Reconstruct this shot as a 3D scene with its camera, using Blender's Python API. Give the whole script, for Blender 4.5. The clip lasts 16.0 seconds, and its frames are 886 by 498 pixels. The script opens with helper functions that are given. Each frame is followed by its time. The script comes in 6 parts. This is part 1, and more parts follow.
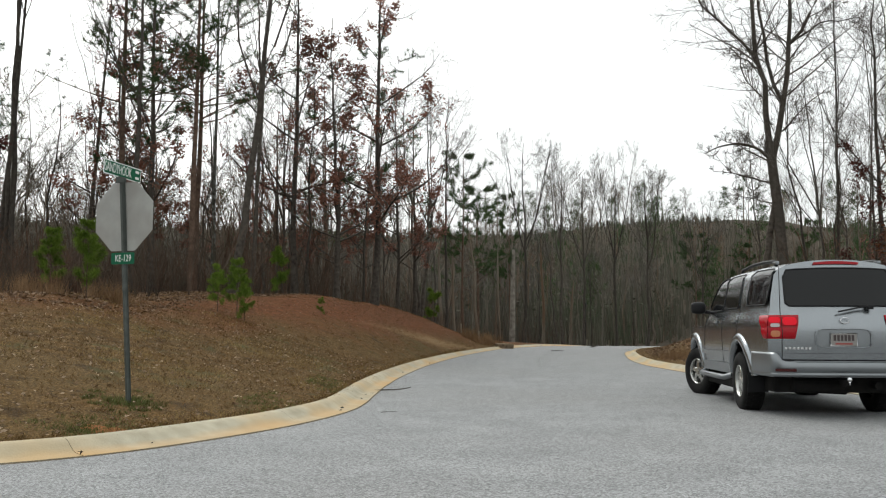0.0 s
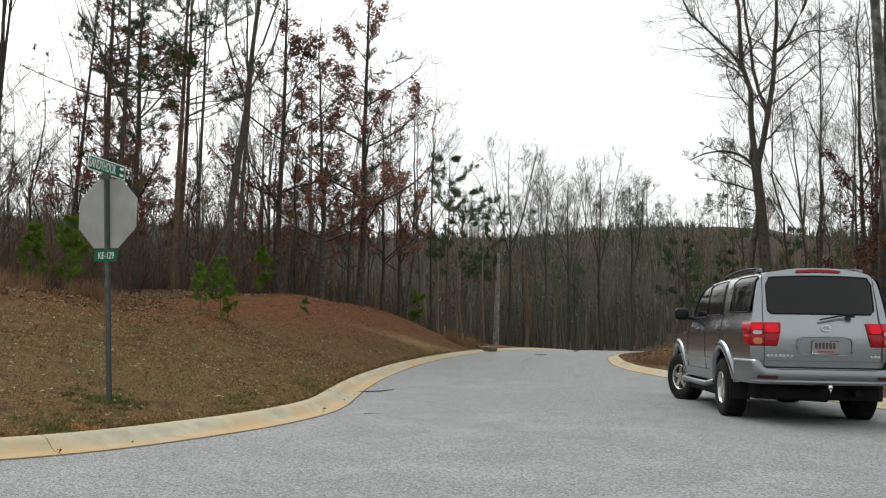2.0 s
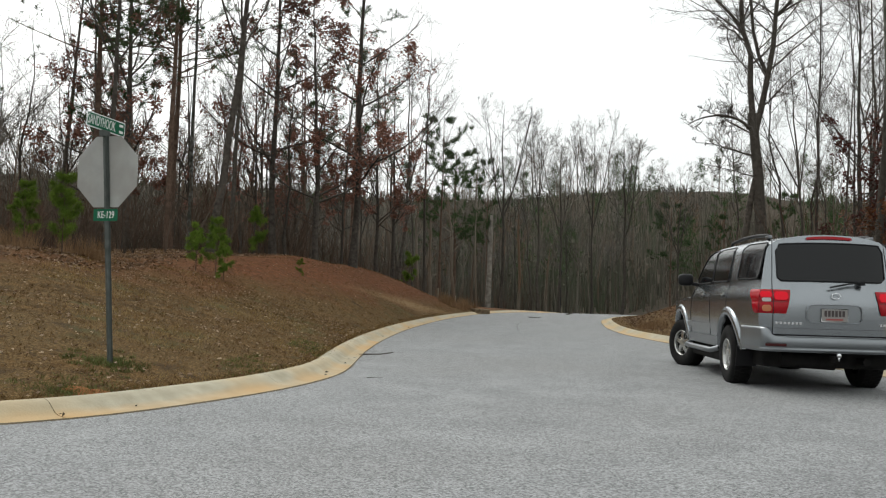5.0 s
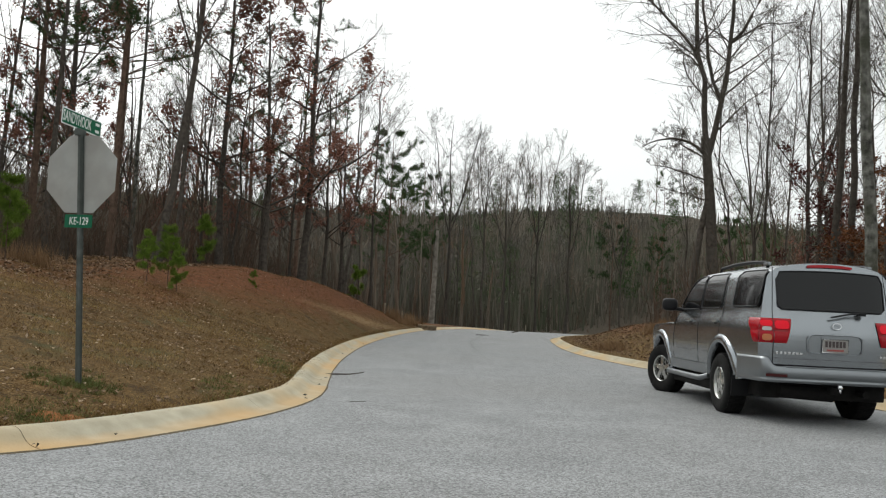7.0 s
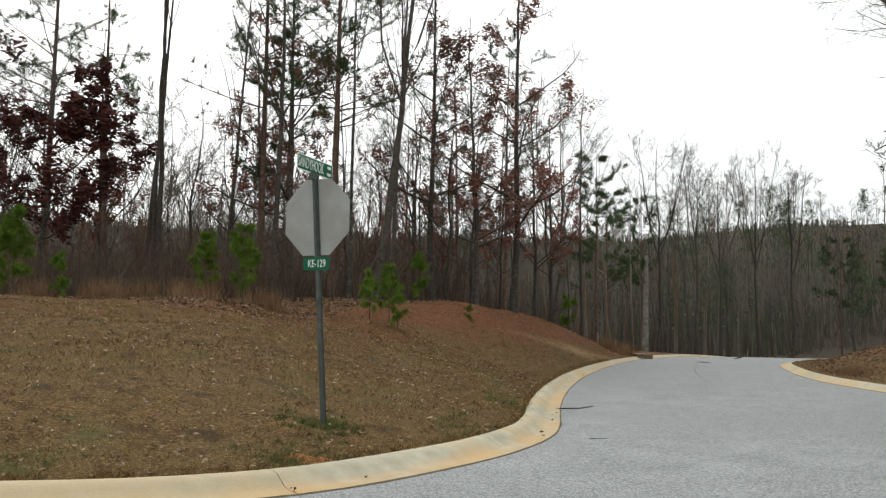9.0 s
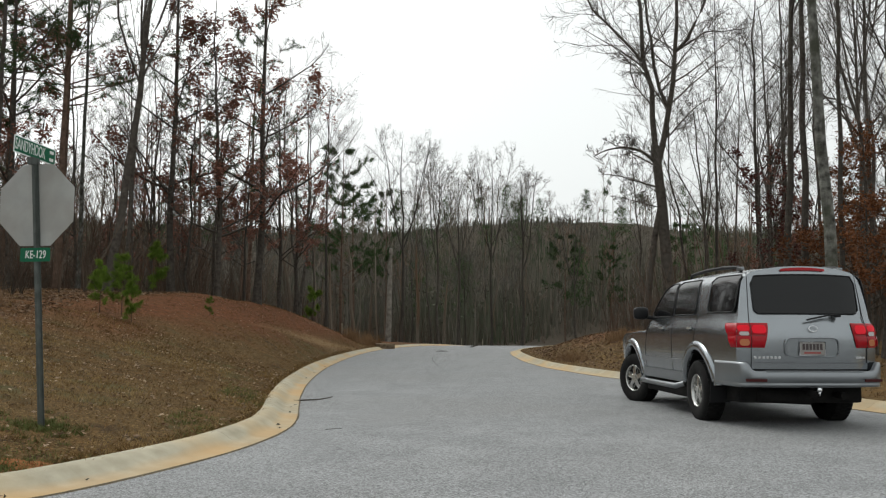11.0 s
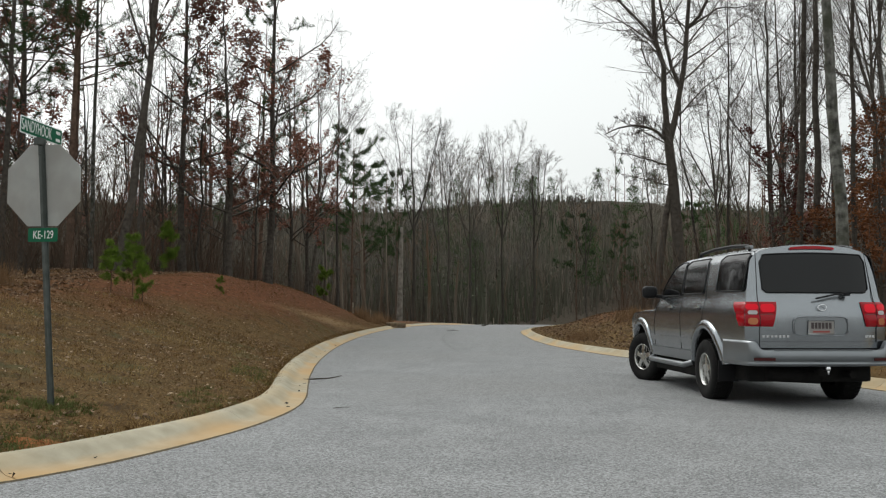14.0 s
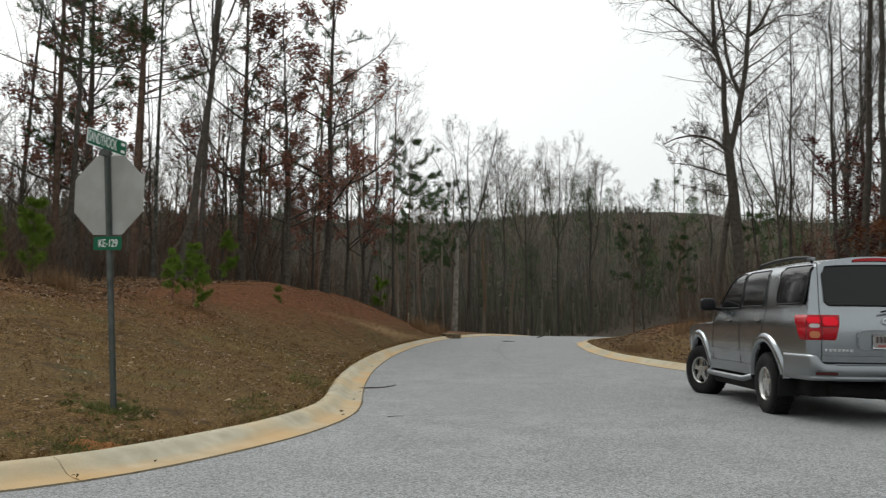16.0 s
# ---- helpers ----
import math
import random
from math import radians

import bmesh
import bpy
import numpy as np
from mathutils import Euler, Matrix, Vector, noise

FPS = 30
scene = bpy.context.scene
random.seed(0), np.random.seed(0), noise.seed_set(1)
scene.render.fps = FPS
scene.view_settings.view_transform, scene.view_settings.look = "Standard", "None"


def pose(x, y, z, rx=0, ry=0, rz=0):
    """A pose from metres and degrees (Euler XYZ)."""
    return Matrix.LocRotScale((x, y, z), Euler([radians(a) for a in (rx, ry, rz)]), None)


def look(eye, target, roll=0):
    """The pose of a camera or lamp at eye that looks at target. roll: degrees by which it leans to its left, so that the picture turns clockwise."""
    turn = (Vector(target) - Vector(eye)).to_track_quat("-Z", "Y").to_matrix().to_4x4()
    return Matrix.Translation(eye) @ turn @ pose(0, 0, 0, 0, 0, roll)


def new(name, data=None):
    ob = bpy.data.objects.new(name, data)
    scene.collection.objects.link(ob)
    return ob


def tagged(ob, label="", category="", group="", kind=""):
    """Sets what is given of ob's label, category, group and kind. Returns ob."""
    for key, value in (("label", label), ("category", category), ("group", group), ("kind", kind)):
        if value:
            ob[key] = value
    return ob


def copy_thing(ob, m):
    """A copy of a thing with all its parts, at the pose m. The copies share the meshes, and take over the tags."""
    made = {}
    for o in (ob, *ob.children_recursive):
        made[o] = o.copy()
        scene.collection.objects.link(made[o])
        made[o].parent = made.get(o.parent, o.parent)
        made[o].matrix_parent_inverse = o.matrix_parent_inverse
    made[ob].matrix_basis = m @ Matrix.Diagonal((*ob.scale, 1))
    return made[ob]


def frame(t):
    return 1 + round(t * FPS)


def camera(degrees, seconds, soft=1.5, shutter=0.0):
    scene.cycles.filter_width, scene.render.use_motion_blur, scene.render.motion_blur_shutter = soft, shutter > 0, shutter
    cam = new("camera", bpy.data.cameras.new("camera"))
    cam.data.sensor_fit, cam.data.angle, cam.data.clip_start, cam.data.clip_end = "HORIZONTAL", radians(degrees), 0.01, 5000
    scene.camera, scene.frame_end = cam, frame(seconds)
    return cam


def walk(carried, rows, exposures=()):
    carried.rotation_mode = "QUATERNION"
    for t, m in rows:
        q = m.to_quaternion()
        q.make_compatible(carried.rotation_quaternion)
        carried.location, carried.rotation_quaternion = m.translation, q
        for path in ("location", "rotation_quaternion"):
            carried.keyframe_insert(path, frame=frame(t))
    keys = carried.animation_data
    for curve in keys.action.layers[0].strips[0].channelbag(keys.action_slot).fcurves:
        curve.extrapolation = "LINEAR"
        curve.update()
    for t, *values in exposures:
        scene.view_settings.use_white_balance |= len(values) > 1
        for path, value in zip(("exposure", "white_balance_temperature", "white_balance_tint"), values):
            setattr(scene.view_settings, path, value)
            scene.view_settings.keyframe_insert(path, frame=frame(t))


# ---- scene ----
cam = camera(53.0, 16.0, soft=1.2, shutter=0.2)

PATH = [
    (0, (-3.839, -12.359, 1.056), (-4.0177, -10.3751, 1.2379), 0.15),
    (0.5, (-3.836, -12.354, 1.057), (-4.0312, -10.3726, 1.2474), -0.11),
    (1, (-3.832, -12.365, 1.055), (-3.9942, -10.3805, 1.2446), 1.00),
    (1.5, (-3.838, -12.362, 1.060), (-3.9931, -10.3769, 1.2441), 0.89),
    (2, (-3.843, -12.352, 1.059), (-3.9882, -10.3657, 1.2460), 0.97),
    (2.5, (-3.858, -12.354, 1.060), (-3.9772, -10.3649, 1.2349), 0.78),
    (3, (-3.861, -12.351, 1.064), (-3.9750, -10.3622, 1.2364), 0.66),
    (3.5, (-3.870, -12.356, 1.064), (-3.9755, -10.3640, 1.2065), 0.22),
    (3.7, (-3.865, -12.348, 1.063), (-3.9904, -10.3567, 1.1994), 0.94),
    (5.8, (-4.350, -11.959, 1.111), (-4.4468, -9.9633, 1.2009), 2.27),
    (6, (-4.444, -11.898, 1.118), (-4.4907, -9.9014, 1.2297), 2.21),
    (6.5, (-4.627, -11.769, 1.137), (-4.6198, -9.7743, 1.2761), 2.92),
    (7, (-4.744, -11.626, 1.138), (-4.7245, -9.6309, 1.2772), 2.87),
    (7.5, (-4.894, -11.430, 1.154), (-4.8245, -9.4348, 1.2768), 1.49),
    (8, (-4.925, -11.376, 1.157), (-5.1044, -9.3898, 1.3075), 0.75),
    (8.5, (-5.107, -11.226, 1.143), (-5.5707, -9.2922, 1.3576), 0.32),
    (9, (-5.099, -11.251, 1.150), (-5.5301, -9.3073, 1.3425), 0.86),
    (9.5, (-4.920, -11.412, 1.175), (-5.0330, -9.4252, 1.3711), 1.20),
    (10, (-5.002, -11.328, 1.172), (-4.9360, -9.3427, 1.4066), 0.39),
    (10.2, (-5.003, -11.337, 1.169), (-4.9129, -9.3521, 1.3934), 0.22),
    (12.3, (-4.964, -11.393, 1.176), (-4.8218, -9.4042, 1.3266), 0.28),
    (12.5, (-4.962, -11.389, 1.175), (-4.8211, -9.4003, 1.3362), 0.29),
    (13, (-4.957, -11.379, 1.173), (-4.8317, -9.3901, 1.3408), -0.09),
    (13.5, (-4.946, -11.375, 1.167), (-4.8345, -9.3832, 1.3130), -0.18),
    (14, (-4.940, -11.366, 1.173), (-4.8358, -9.3733, 1.3042), 0.18),
    (14.5, (-4.944, -11.378, 1.170), (-4.8304, -9.3862, 1.3156), 0.32),
    (15, (-4.947, -11.375, 1.165), (-4.8270, -9.3841, 1.3129), -0.12),
    (15.5, (-4.962, -11.381, 1.163), (-4.8419, -9.3901, 1.3179), 0.15),
    (16, (-4.923, -11.390, 1.163), (-4.9447, -9.3963, 1.3174), 0.71),
]
EXPOSURES = [(0, 0.50), (3.5, 0.45), (6, 0.40), (7.5, 0.40), (8.5, 0.50), (9.2, 0.54), (10.2, 0.36), (12.5, 0.25), (16, 0.28)]
walk(cam, [(t, look(eye, target, roll)) for t, eye, target, roll in PATH], EXPOSURES)

# ---- world, sun, exposure ----
world = bpy.data.worlds.new("overcast_sky")
scene.world = world
world.use_nodes = True
wn, wl = world.node_tree.nodes, world.node_tree.links
wn.clear()
sky = wn.new("ShaderNodeTexSky")
sky.sky_type = 'NISHITA'
sky.sun_disc = False
sky.sun_elevation = radians(42)
sky.sun_rotation = radians(-35)
sky.air_density = 1.0
sky.dust_density = 6.0
sky.ozone_density = 1.0
hsv = wn.new("ShaderNodeHueSaturation")
hsv.inputs["Saturation"].default_value = 0.16
wbg = wn.new("ShaderNodeBackground")
wbg.inputs["Strength"].default_value = 0.12
wout = wn.new("ShaderNodeOutputWorld")
wl.new(sky.outputs[0], hsv.inputs["Color"])
veil = wn.new("ShaderNodeMix")
veil.data_type = 'RGBA'
veil.inputs["Factor"].default_value = 0.7
veil.inputs["B"].default_value = (7.3, 7.65, 7.55, 1)
wl.new(hsv.outputs[0], veil.inputs["A"])
# an overcast sky is brighter overhead than at the horizon
wco = wn.new("ShaderNodeTexCoord")
wxyz = wn.new("ShaderNodeSeparateXYZ")
wl.new(wco.outputs["Generated"], wxyz.inputs["Vector"])
wramp = wn.new("ShaderNodeMapRange")
wramp.inputs["To Min"].default_value, wramp.inputs["To Max"].default_value = 0.91, 1.20
wl.new(wxyz.outputs["Z"], wramp.inputs["Value"])
wscale = wn.new("ShaderNodeVectorMath")
wscale.operation = 'SCALE'
wl.new(veil.outputs["Result"], wscale.inputs[0])
wl.new(wramp.outputs["Result"], wscale.inputs["Scale"])
wl.new(wscale.outputs["Vector"], wbg.inputs["Color"])
wl.new(wbg.outputs[0], wout.inputs["Surface"])
sun_data = bpy.data.lights.new("sun", 'SUN')
sun_data.energy = 0.8
sun_data.angle = radians(30)
sun_data.color = (0.98, 1.0, 0.93)
sun = new("sun", sun_data)
sun.matrix_world = look((-20, 25, 40), (0, 0, 0))

# ---- materials ----


def mat(name, c1, c2, scale=8.0, rough=0.8, bump=0.3, fine=60.0, metal=0.0, c3=None, big=0.6, dist=0.01, random_tint=0.0, spec=0.5):
    """Two colours mixed by noise at two scales, a third by a broad stain, and fine relief."""
    m = bpy.data.materials.new(name)
    m.use_nodes = True
    n, l = m.node_tree.nodes, m.node_tree.links
    p = n["Principled BSDF"]
    co = n.new("ShaderNodeTexCoord")
    a = n.new("ShaderNodeTexNoise")
    a.inputs["Scale"].default_value = scale
    a.inputs["Detail"].default_value = 6
    l.new(co.outputs["Object"], a.inputs["Vector"])
    ramp = n.new("ShaderNodeValToRGB")
    ramp.color_ramp.elements[0].position, ramp.color_ramp.elements[1].position = 0.3, 0.7
    ramp.color_ramp.elements[0].color, ramp.color_ramp.elements[1].color = (*c1, 1), (*c2, 1)
    l.new(a.outputs["Fac"], ramp.inputs["Fac"])
    out = ramp.outputs["Color"]
    if c3:
        b = n.new("ShaderNodeTexNoise")
        b.inputs["Scale"].default_value = big
        b.inputs["Detail"].default_value = 4
        l.new(co.outputs["Object"], b.inputs["Vector"])
        r2 = n.new("ShaderNodeValToRGB")
        r2.color_ramp.elements[0].position, r2.color_ramp.elements[1].position = 0.45, 0.65
        l.new(b.outputs["Fac"], r2.inputs["Fac"])
        mix = n.new("ShaderNodeMix")
        mix.data_type = 'RGBA'
        l.new(r2.outputs["Color"], mix.inputs["Factor"])
        l.new(out, mix.inputs["A"])
        mix.inputs["B"].default_value = (*c3, 1)
        out = mix.outputs["Result"]
    if random_tint:
        info = n.new("ShaderNodeObjectInfo")
        mr = n.new("ShaderNodeMapRange")
        mr.inputs["To Min"].default_value, mr.inputs["To Max"].default_value = 1 - random_tint, 1 + random_tint
        l.new(info.outputs["Random"], mr.inputs["Value"])
        hs = n.new("ShaderNodeHueSaturation")
        l.new(out, hs.inputs["Color"])
        l.new(mr.outputs["Result"], hs.inputs["Value"])
        out = hs.outputs["Color"]
    l.new(out, p.inputs["Base Color"])
    p.inputs["Roughness"].default_value = rough
    p.inputs["Metallic"].default_value = metal
    p.inputs["Specular IOR Level"].default_value = 0.08 if rough >= 0.8 and spec == 0.5 else spec
    if bump:
        f = n.new("ShaderNodeTexNoise")
        f.inputs["Scale"].default_value = fine
        f.inputs["Detail"].default_value = 4
        l.new(co.outputs["Object"], f.inputs["Vector"])
        bp = n.new("ShaderNodeBump")
        bp.inputs["Strength"].default_value = bump
        bp.inputs["Distance"].default_value = dist
        l.new(f.outputs["Fac"], bp.inputs["Height"])
        l.new(bp.outputs["Normal"], p.inputs["Normal"])
    return m


def plain(name, c, rough=0.5, metal=0.0, spec=0.5, coat=0.0):
    m = mat(name, tuple(v * 0.93 for v in c), c, 3.0, rough, 0.05, 90.0, metal, spec=spec, dist=0.002)
    m.node_tree.nodes["Principled BSDF"].inputs["Coat Weight"].default_value = coat
    return m


def asphalt_material():
    m = mat("asphalt", (0.155, 0.157, 0.160), (0.205, 0.208, 0.21), 1.2, 0.85, 0.35, 160.0, c3=(0.172, 0.172, 0.172), big=0.25, dist=0.008, spec=0.45)
    n, l = m.node_tree.nodes, m.node_tree.links
    p = n["Principled BSDF"]
    src = p.inputs["Base Color"].links[0].from_socket
    co = n.new("ShaderNodeTexCoord")
    v = n.new("ShaderNodeTexVoronoi")
    v.inputs["Scale"].default_value = 85
    l.new(co.outputs["Object"], v.inputs["Vector"])
    sep = n.new("ShaderNodeSeparateColor")
    l.new(v.outputs["Color"], sep.inputs["Color"])
    mr = n.new("ShaderNodeMapRange")
    mr.inputs["To Min"].default_value, mr.inputs["To Max"].default_value = 0.42, 1.72
    l.new(sep.outputs["Red"], mr.inputs["Value"])
    hs = n.new("ShaderNodeHueSaturation")
    l.new(src, hs.inputs["Color"])
    l.new(mr.outputs["Result"], hs.inputs["Value"])
    l.new(hs.outputs["Color"], p.inputs["Base Color"])
    return m


def ground_material():
    """Dormant turf near the kerb, straw patches, and red-brown leaf litter and clay up the banks."""
    m = mat("dormant_turf", (0.044, 0.025, 0.009), (0.142, 0.080, 0.028), 5.0, 0.95, 1.0, 40.0, c3=(0.100, 0.063, 0.025), big=0.45, dist=0.03)
    n, l = m.node_tree.nodes, m.node_tree.links
    p = n["Principled BSDF"]
    src = p.inputs["Base Color"].links[0].from_socket
    co = n.new("ShaderNodeTexCoord")
    # thatch: pale straw and dark soil flecks
    for scale_, lo_, hi_, colour in ((34.0, 0.52, 0.62, (0.21, 0.14, 0.062, 1)), (23.0, 0.54, 0.66, (0.030, 0.021, 0.011, 1)), (2.2, 0.55, 0.70, (0.038, 0.024, 0.012, 1)), (1.1, 0.58, 0.75, (0.072, 0.078, 0.030, 1))):
        fl = n.new("ShaderNodeTexNoise")
        fl.inputs["Scale"].default_value = scale_
        fl.inputs["Detail"].default_value = 3
        l.new(co.outputs["Object"], fl.inputs["Vector"])
        fm = n.new("ShaderNodeMapRange")
        fm.inputs["From Min"].default_value, fm.inputs["From Max"].default_value = lo_, hi_
        fm.inputs["To Max"].default_value = 0.75
        l.new(fl.outputs["Fac"], fm.inputs["Value"])
        fx = n.new("ShaderNodeMix")
        fx.data_type = 'RGBA'
        fx.inputs["B"].default_value = colour
        l.new(fm.outputs["Result"], fx.inputs["Factor"])
        l.new(src, fx.inputs["A"])
        src = fx.outputs["Result"]
    xyz = n.new("ShaderNodeSeparateXYZ")
    l.new(co.outputs["Object"], xyz.inputs["Vector"])
    nz = n.new("ShaderNodeTexNoise")
    nz.inputs["Scale"].default_value = 0.5
    nz.inputs["Detail"].default_value = 5
    l.new(co.outputs["Object"], nz.inputs["Vector"])
    tilt = n.new("ShaderNodeMath")
    tilt.operation = 'MULTIPLY_ADD'
    tilt.inputs[1].default_value = 0.03
    l.new(xyz.outputs["Y"], tilt.inputs[0])
    l.new(xyz.outputs["Z"], tilt.inputs[2])
    mul = n.new("ShaderNodeMath")
    mul.operation = 'MULTIPLY_ADD'
    mul.inputs[1].default_value = 1.6
    l.new(nz.outputs["Fac"], mul.inputs[0])
    l.new(tilt.outputs[0], mul.inputs[2])
    mr = n.new("ShaderNodeMapRange")
    mr.inputs["From Min"].default_value, mr.inputs["From Max"].default_value = 1.9, 2.7
    l.new(mul.outputs[0], mr.inputs["Value"])
    lit = n.new("ShaderNodeTexNoise")
    lit.inputs["Scale"].default_value = 7
    lit.inputs["Detail"].default_value = 6
    l.new(co.outputs["Object"], lit.inputs["Vector"])
    ramp = n.new("ShaderNodeValToRGB")
    ramp.color_ramp.elements[0].position, ramp.color_ramp.elements[1].position = 0.3, 0.72
    ramp.color_ramp.elements[0].color, ramp.color_ramp.elements[1].color = (0.080, 0.034, 0.016, 1), (0.185, 0.076, 0.034, 1)
    l.new(lit.outputs["Fac"], ramp.inputs["Fac"])
    east = n.new("ShaderNodeMapRange")
    east.inputs["From Min"].default_value, east.inputs["From Max"].default_value = -15.0, -11.0
    east.inputs["To Min"].default_value = 0.3
    l.new(xyz.outputs["X"], east.inputs["Value"])
    red = n.new("ShaderNodeMath")
    red.operation = 'MULTIPLY'
    l.new(mr.outputs["Result"], red.inputs[0])
    l.new(east.outputs["Result"], red.inputs[1])
    mix = n.new("ShaderNodeMix")
    mix.data_type = 'RGBA'
    l.new(red.outputs[0], mix.inputs["Factor"])
    l.new(src, mix.inputs["A"])
    l.new(ramp.outputs["Color"], mix.inputs["B"])
    # a washed-out tan streak slanting down the slope
    across = n.new("ShaderNodeMath")
    across.operation = 'MULTIPLY_ADD'
    across.inputs[1].default_value = -0.171
    l.new(xyz.outputs["Y"], across.inputs[0])
    l.new(xyz.outputs["X"], across.inputs[2])
    band = n.new("ShaderNodeMath")
    band.operation = 'ADD'
    band.inputs[1].default_value = 11.85
    l.new(across.outputs[0], band.inputs[0])
    dist = n.new("ShaderNodeMath")
    dist.operation = 'ABSOLUTE'
    l.new(band.outputs[0], dist.inputs[0])
    along_y = n.new("ShaderNodeMath")
    along_y.operation = 'SUBTRACT'
    along_y.inputs[1].default_value = 25.0
    l.new(xyz.outputs["Y"], along_y.inputs[0])
    half = n.new("ShaderNodeMath")
    half.operation = 'ABSOLUTE'
    l.new(along_y.outputs[0], half.inputs[0])
    reach = n.new("ShaderNodeMath")
    reach.operation = 'MULTIPLY_ADD'
    reach.inputs[1].default_value = 0.06
    l.new(half.outputs[0], reach.inputs[0])
    l.new(dist.outputs[0], reach.inputs[2])
    ragged = n.new("ShaderNodeMath")
    ragged.operation = 'MULTIPLY_ADD'
    ragged.inputs[1].default_value = 0.9
    l.new(lit.outputs["Fac"], ragged.inputs[0])
    l.new(reach.outputs[0], ragged.inputs[2])
    tan = n.new("ShaderNodeMapRange")
    tan.inputs["From Min"].default_value, tan.inputs["From Max"].default_value = 1.1, 0.55
    tan.inputs["To Max"].default_value = 0.8
    l.new(ragged.outputs[0], tan.inputs["Value"])
    wash = n.new("ShaderNodeMix")
    wash.data_type = 'RGBA'
    wash.inputs["B"].default_value = (0.25, 0.165, 0.085, 1)
    l.new(tan.outputs["Result"], wash.inputs["Factor"])
    l.new(mix.outputs["Result"], wash.inputs["A"])
    mix = wash
    # grey-brown woodland floor further out, darkened for the shade under the trees
    flat = n.new("ShaderNodeVectorMath")
    flat.operation = 'LENGTH'
    l.new(co.outputs["Object"], flat.inputs[0])
    far = n.new("ShaderNodeMapRange")
    far.inputs["From Min"].default_value, far.inputs["From Max"].default_value = 42, 66
    l.new(flat.outputs["Value"], far.inputs["Value"])
    fr = n.new("ShaderNodeValToRGB")
    fr.color_ramp.elements[0].color, fr.color_ramp.elements[1].color = (0.036, 0.029, 0.021, 1), (0.070, 0.057, 0.042, 1)
    l.new(nz.outputs["Fac"], fr.inputs["Fac"])
    mix2 = n.new("ShaderNodeMix")
    mix2.data_type = 'RGBA'
    l.new(far.outputs["Result"], mix2.inputs["Factor"])
    l.new(mix.outputs["Result"], mix2.inputs["A"])
    l.new(fr.outputs["Color"], mix2.inputs["B"])
    l.new(mix2.outputs["Result"], p.inputs["Base Color"])
    return m


def kerb_material():
    """Pale concrete with orange clay stains along the gutter."""
    m = mat("kerb_concrete", (0.31, 0.28, 0.205), (0.43, 0.39, 0.30), 4.5, 0.9, 0.8, 45.0, c3=(0.42, 0.32, 0.19), big=0.45, dist=0.006, random_tint=0.06)
    n, l = m.node_tree.nodes, m.node_tree.links
    p = n["Principled BSDF"]
    src = p.inputs["Base Color"].links[0].from_socket
    co = n.new("ShaderNodeTexCoord")
    xyz = n.new("ShaderNodeSeparateXYZ")
    l.new(co.outputs["Object"], xyz.inputs["Vector"])
    # clay carried along the gutter, patchy
    nz = n.new("ShaderNodeTexNoise")
    nz.inputs["Scale"].default_value = 0.9
    nz.inputs["Detail"].default_value = 6
    l.new(co.outputs["Object"], nz.inputs["Vector"])
    add = n.new("ShaderNodeMath")
    add.operation = 'MULTIPLY_ADD'
    add.inputs[1].default_value = -0.16
    l.new(nz.outputs["Fac"], add.inputs[0])
    l.new(xyz.outputs["Z"], add.inputs[2])
    mr = n.new("ShaderNodeMapRange")
    mr.inputs["From Min"].default_value, mr.inputs["From Max"].default_value = -0.015, -0.085
    mr.inputs["To Max"].default_value = 0.62
    l.new(add.outputs[0], mr.inputs["Value"])
    mix = n.new("ShaderNodeMix")
    mix.data_type = 'RGBA'
    mix.inputs["B"].default_value = (0.45, 0.28, 0.125, 1)
    info = n.new("ShaderNodeObjectInfo")
    each = n.new("ShaderNodeMapRange")
    each.inputs["To Min"].default_value, each.inputs["To Max"].default_value = 0.25, 1.45
    l.new(info.outputs["Random"], each.inputs["Value"])
    amount = n.new("ShaderNodeMath")
    amount.operation = 'MULTIPLY'
    amount.use_clamp = True
    l.new(mr.outputs["Result"], amount.inputs[0])
    l.new(each.outputs["Result"], amount.inputs[1])
    l.new(amount.outputs[0], mix.inputs["Factor"])
    l.new(src, mix.inputs["A"])
    l.new(mix.outputs["Result"], p.inputs["Base Color"])
    return m


ASPHALT = asphalt_material()
TURF = ground_material()
KERB = kerb_material()
JOINT = mat("kerb_joint_dirt", (0.10, 0.08, 0.055), (0.16, 0.13, 0.09), 20, 0.95, 0.3)
BARK = mat("grey_brown_bark", (0.036, 0.030, 0.025), (0.098, 0.086, 0.073), 7.0, 0.95, 0.8, 22.0, c3=(0.068, 0.061, 0.052), big=0.8, dist=0.03, random_tint=0.25)
PALE_BARK = mat("pale_lichen_bark", (0.034, 0.033, 0.029), (0.23, 0.228, 0.205), 6.0, 0.95, 0.8, 20.0, c3=(0.062, 0.064, 0.048), big=2.2, dist=0.03, random_tint=0.15)
PINE_BARK = mat("reddish_pine_bark", (0.070, 0.048, 0.036), (0.156, 0.106, 0.079), 6.0, 0.95, 0.8, 18.0, dist=0.03, random_tint=0.2)
TWIG = mat("grey_twigs", (0.085, 0.076, 0.068), (0.165, 0.152, 0.135), 2.0, 0.95, 0.0, random_tint=0.3)
FAR_TWIG = mat("distant_grey_twigs", (0.102, 0.091, 0.074), (0.198, 0.180, 0.148), 0.3, 0.95, 0.0, c3=(0.148, 0.099, 0.066), big=0.07)
DEAD_LEAF = mat("russet_oak_leaves", (0.145, 0.067, 0.048), (0.265, 0.127, 0.092), 1.2, 0.85, 0.0, random_tint=0.25)
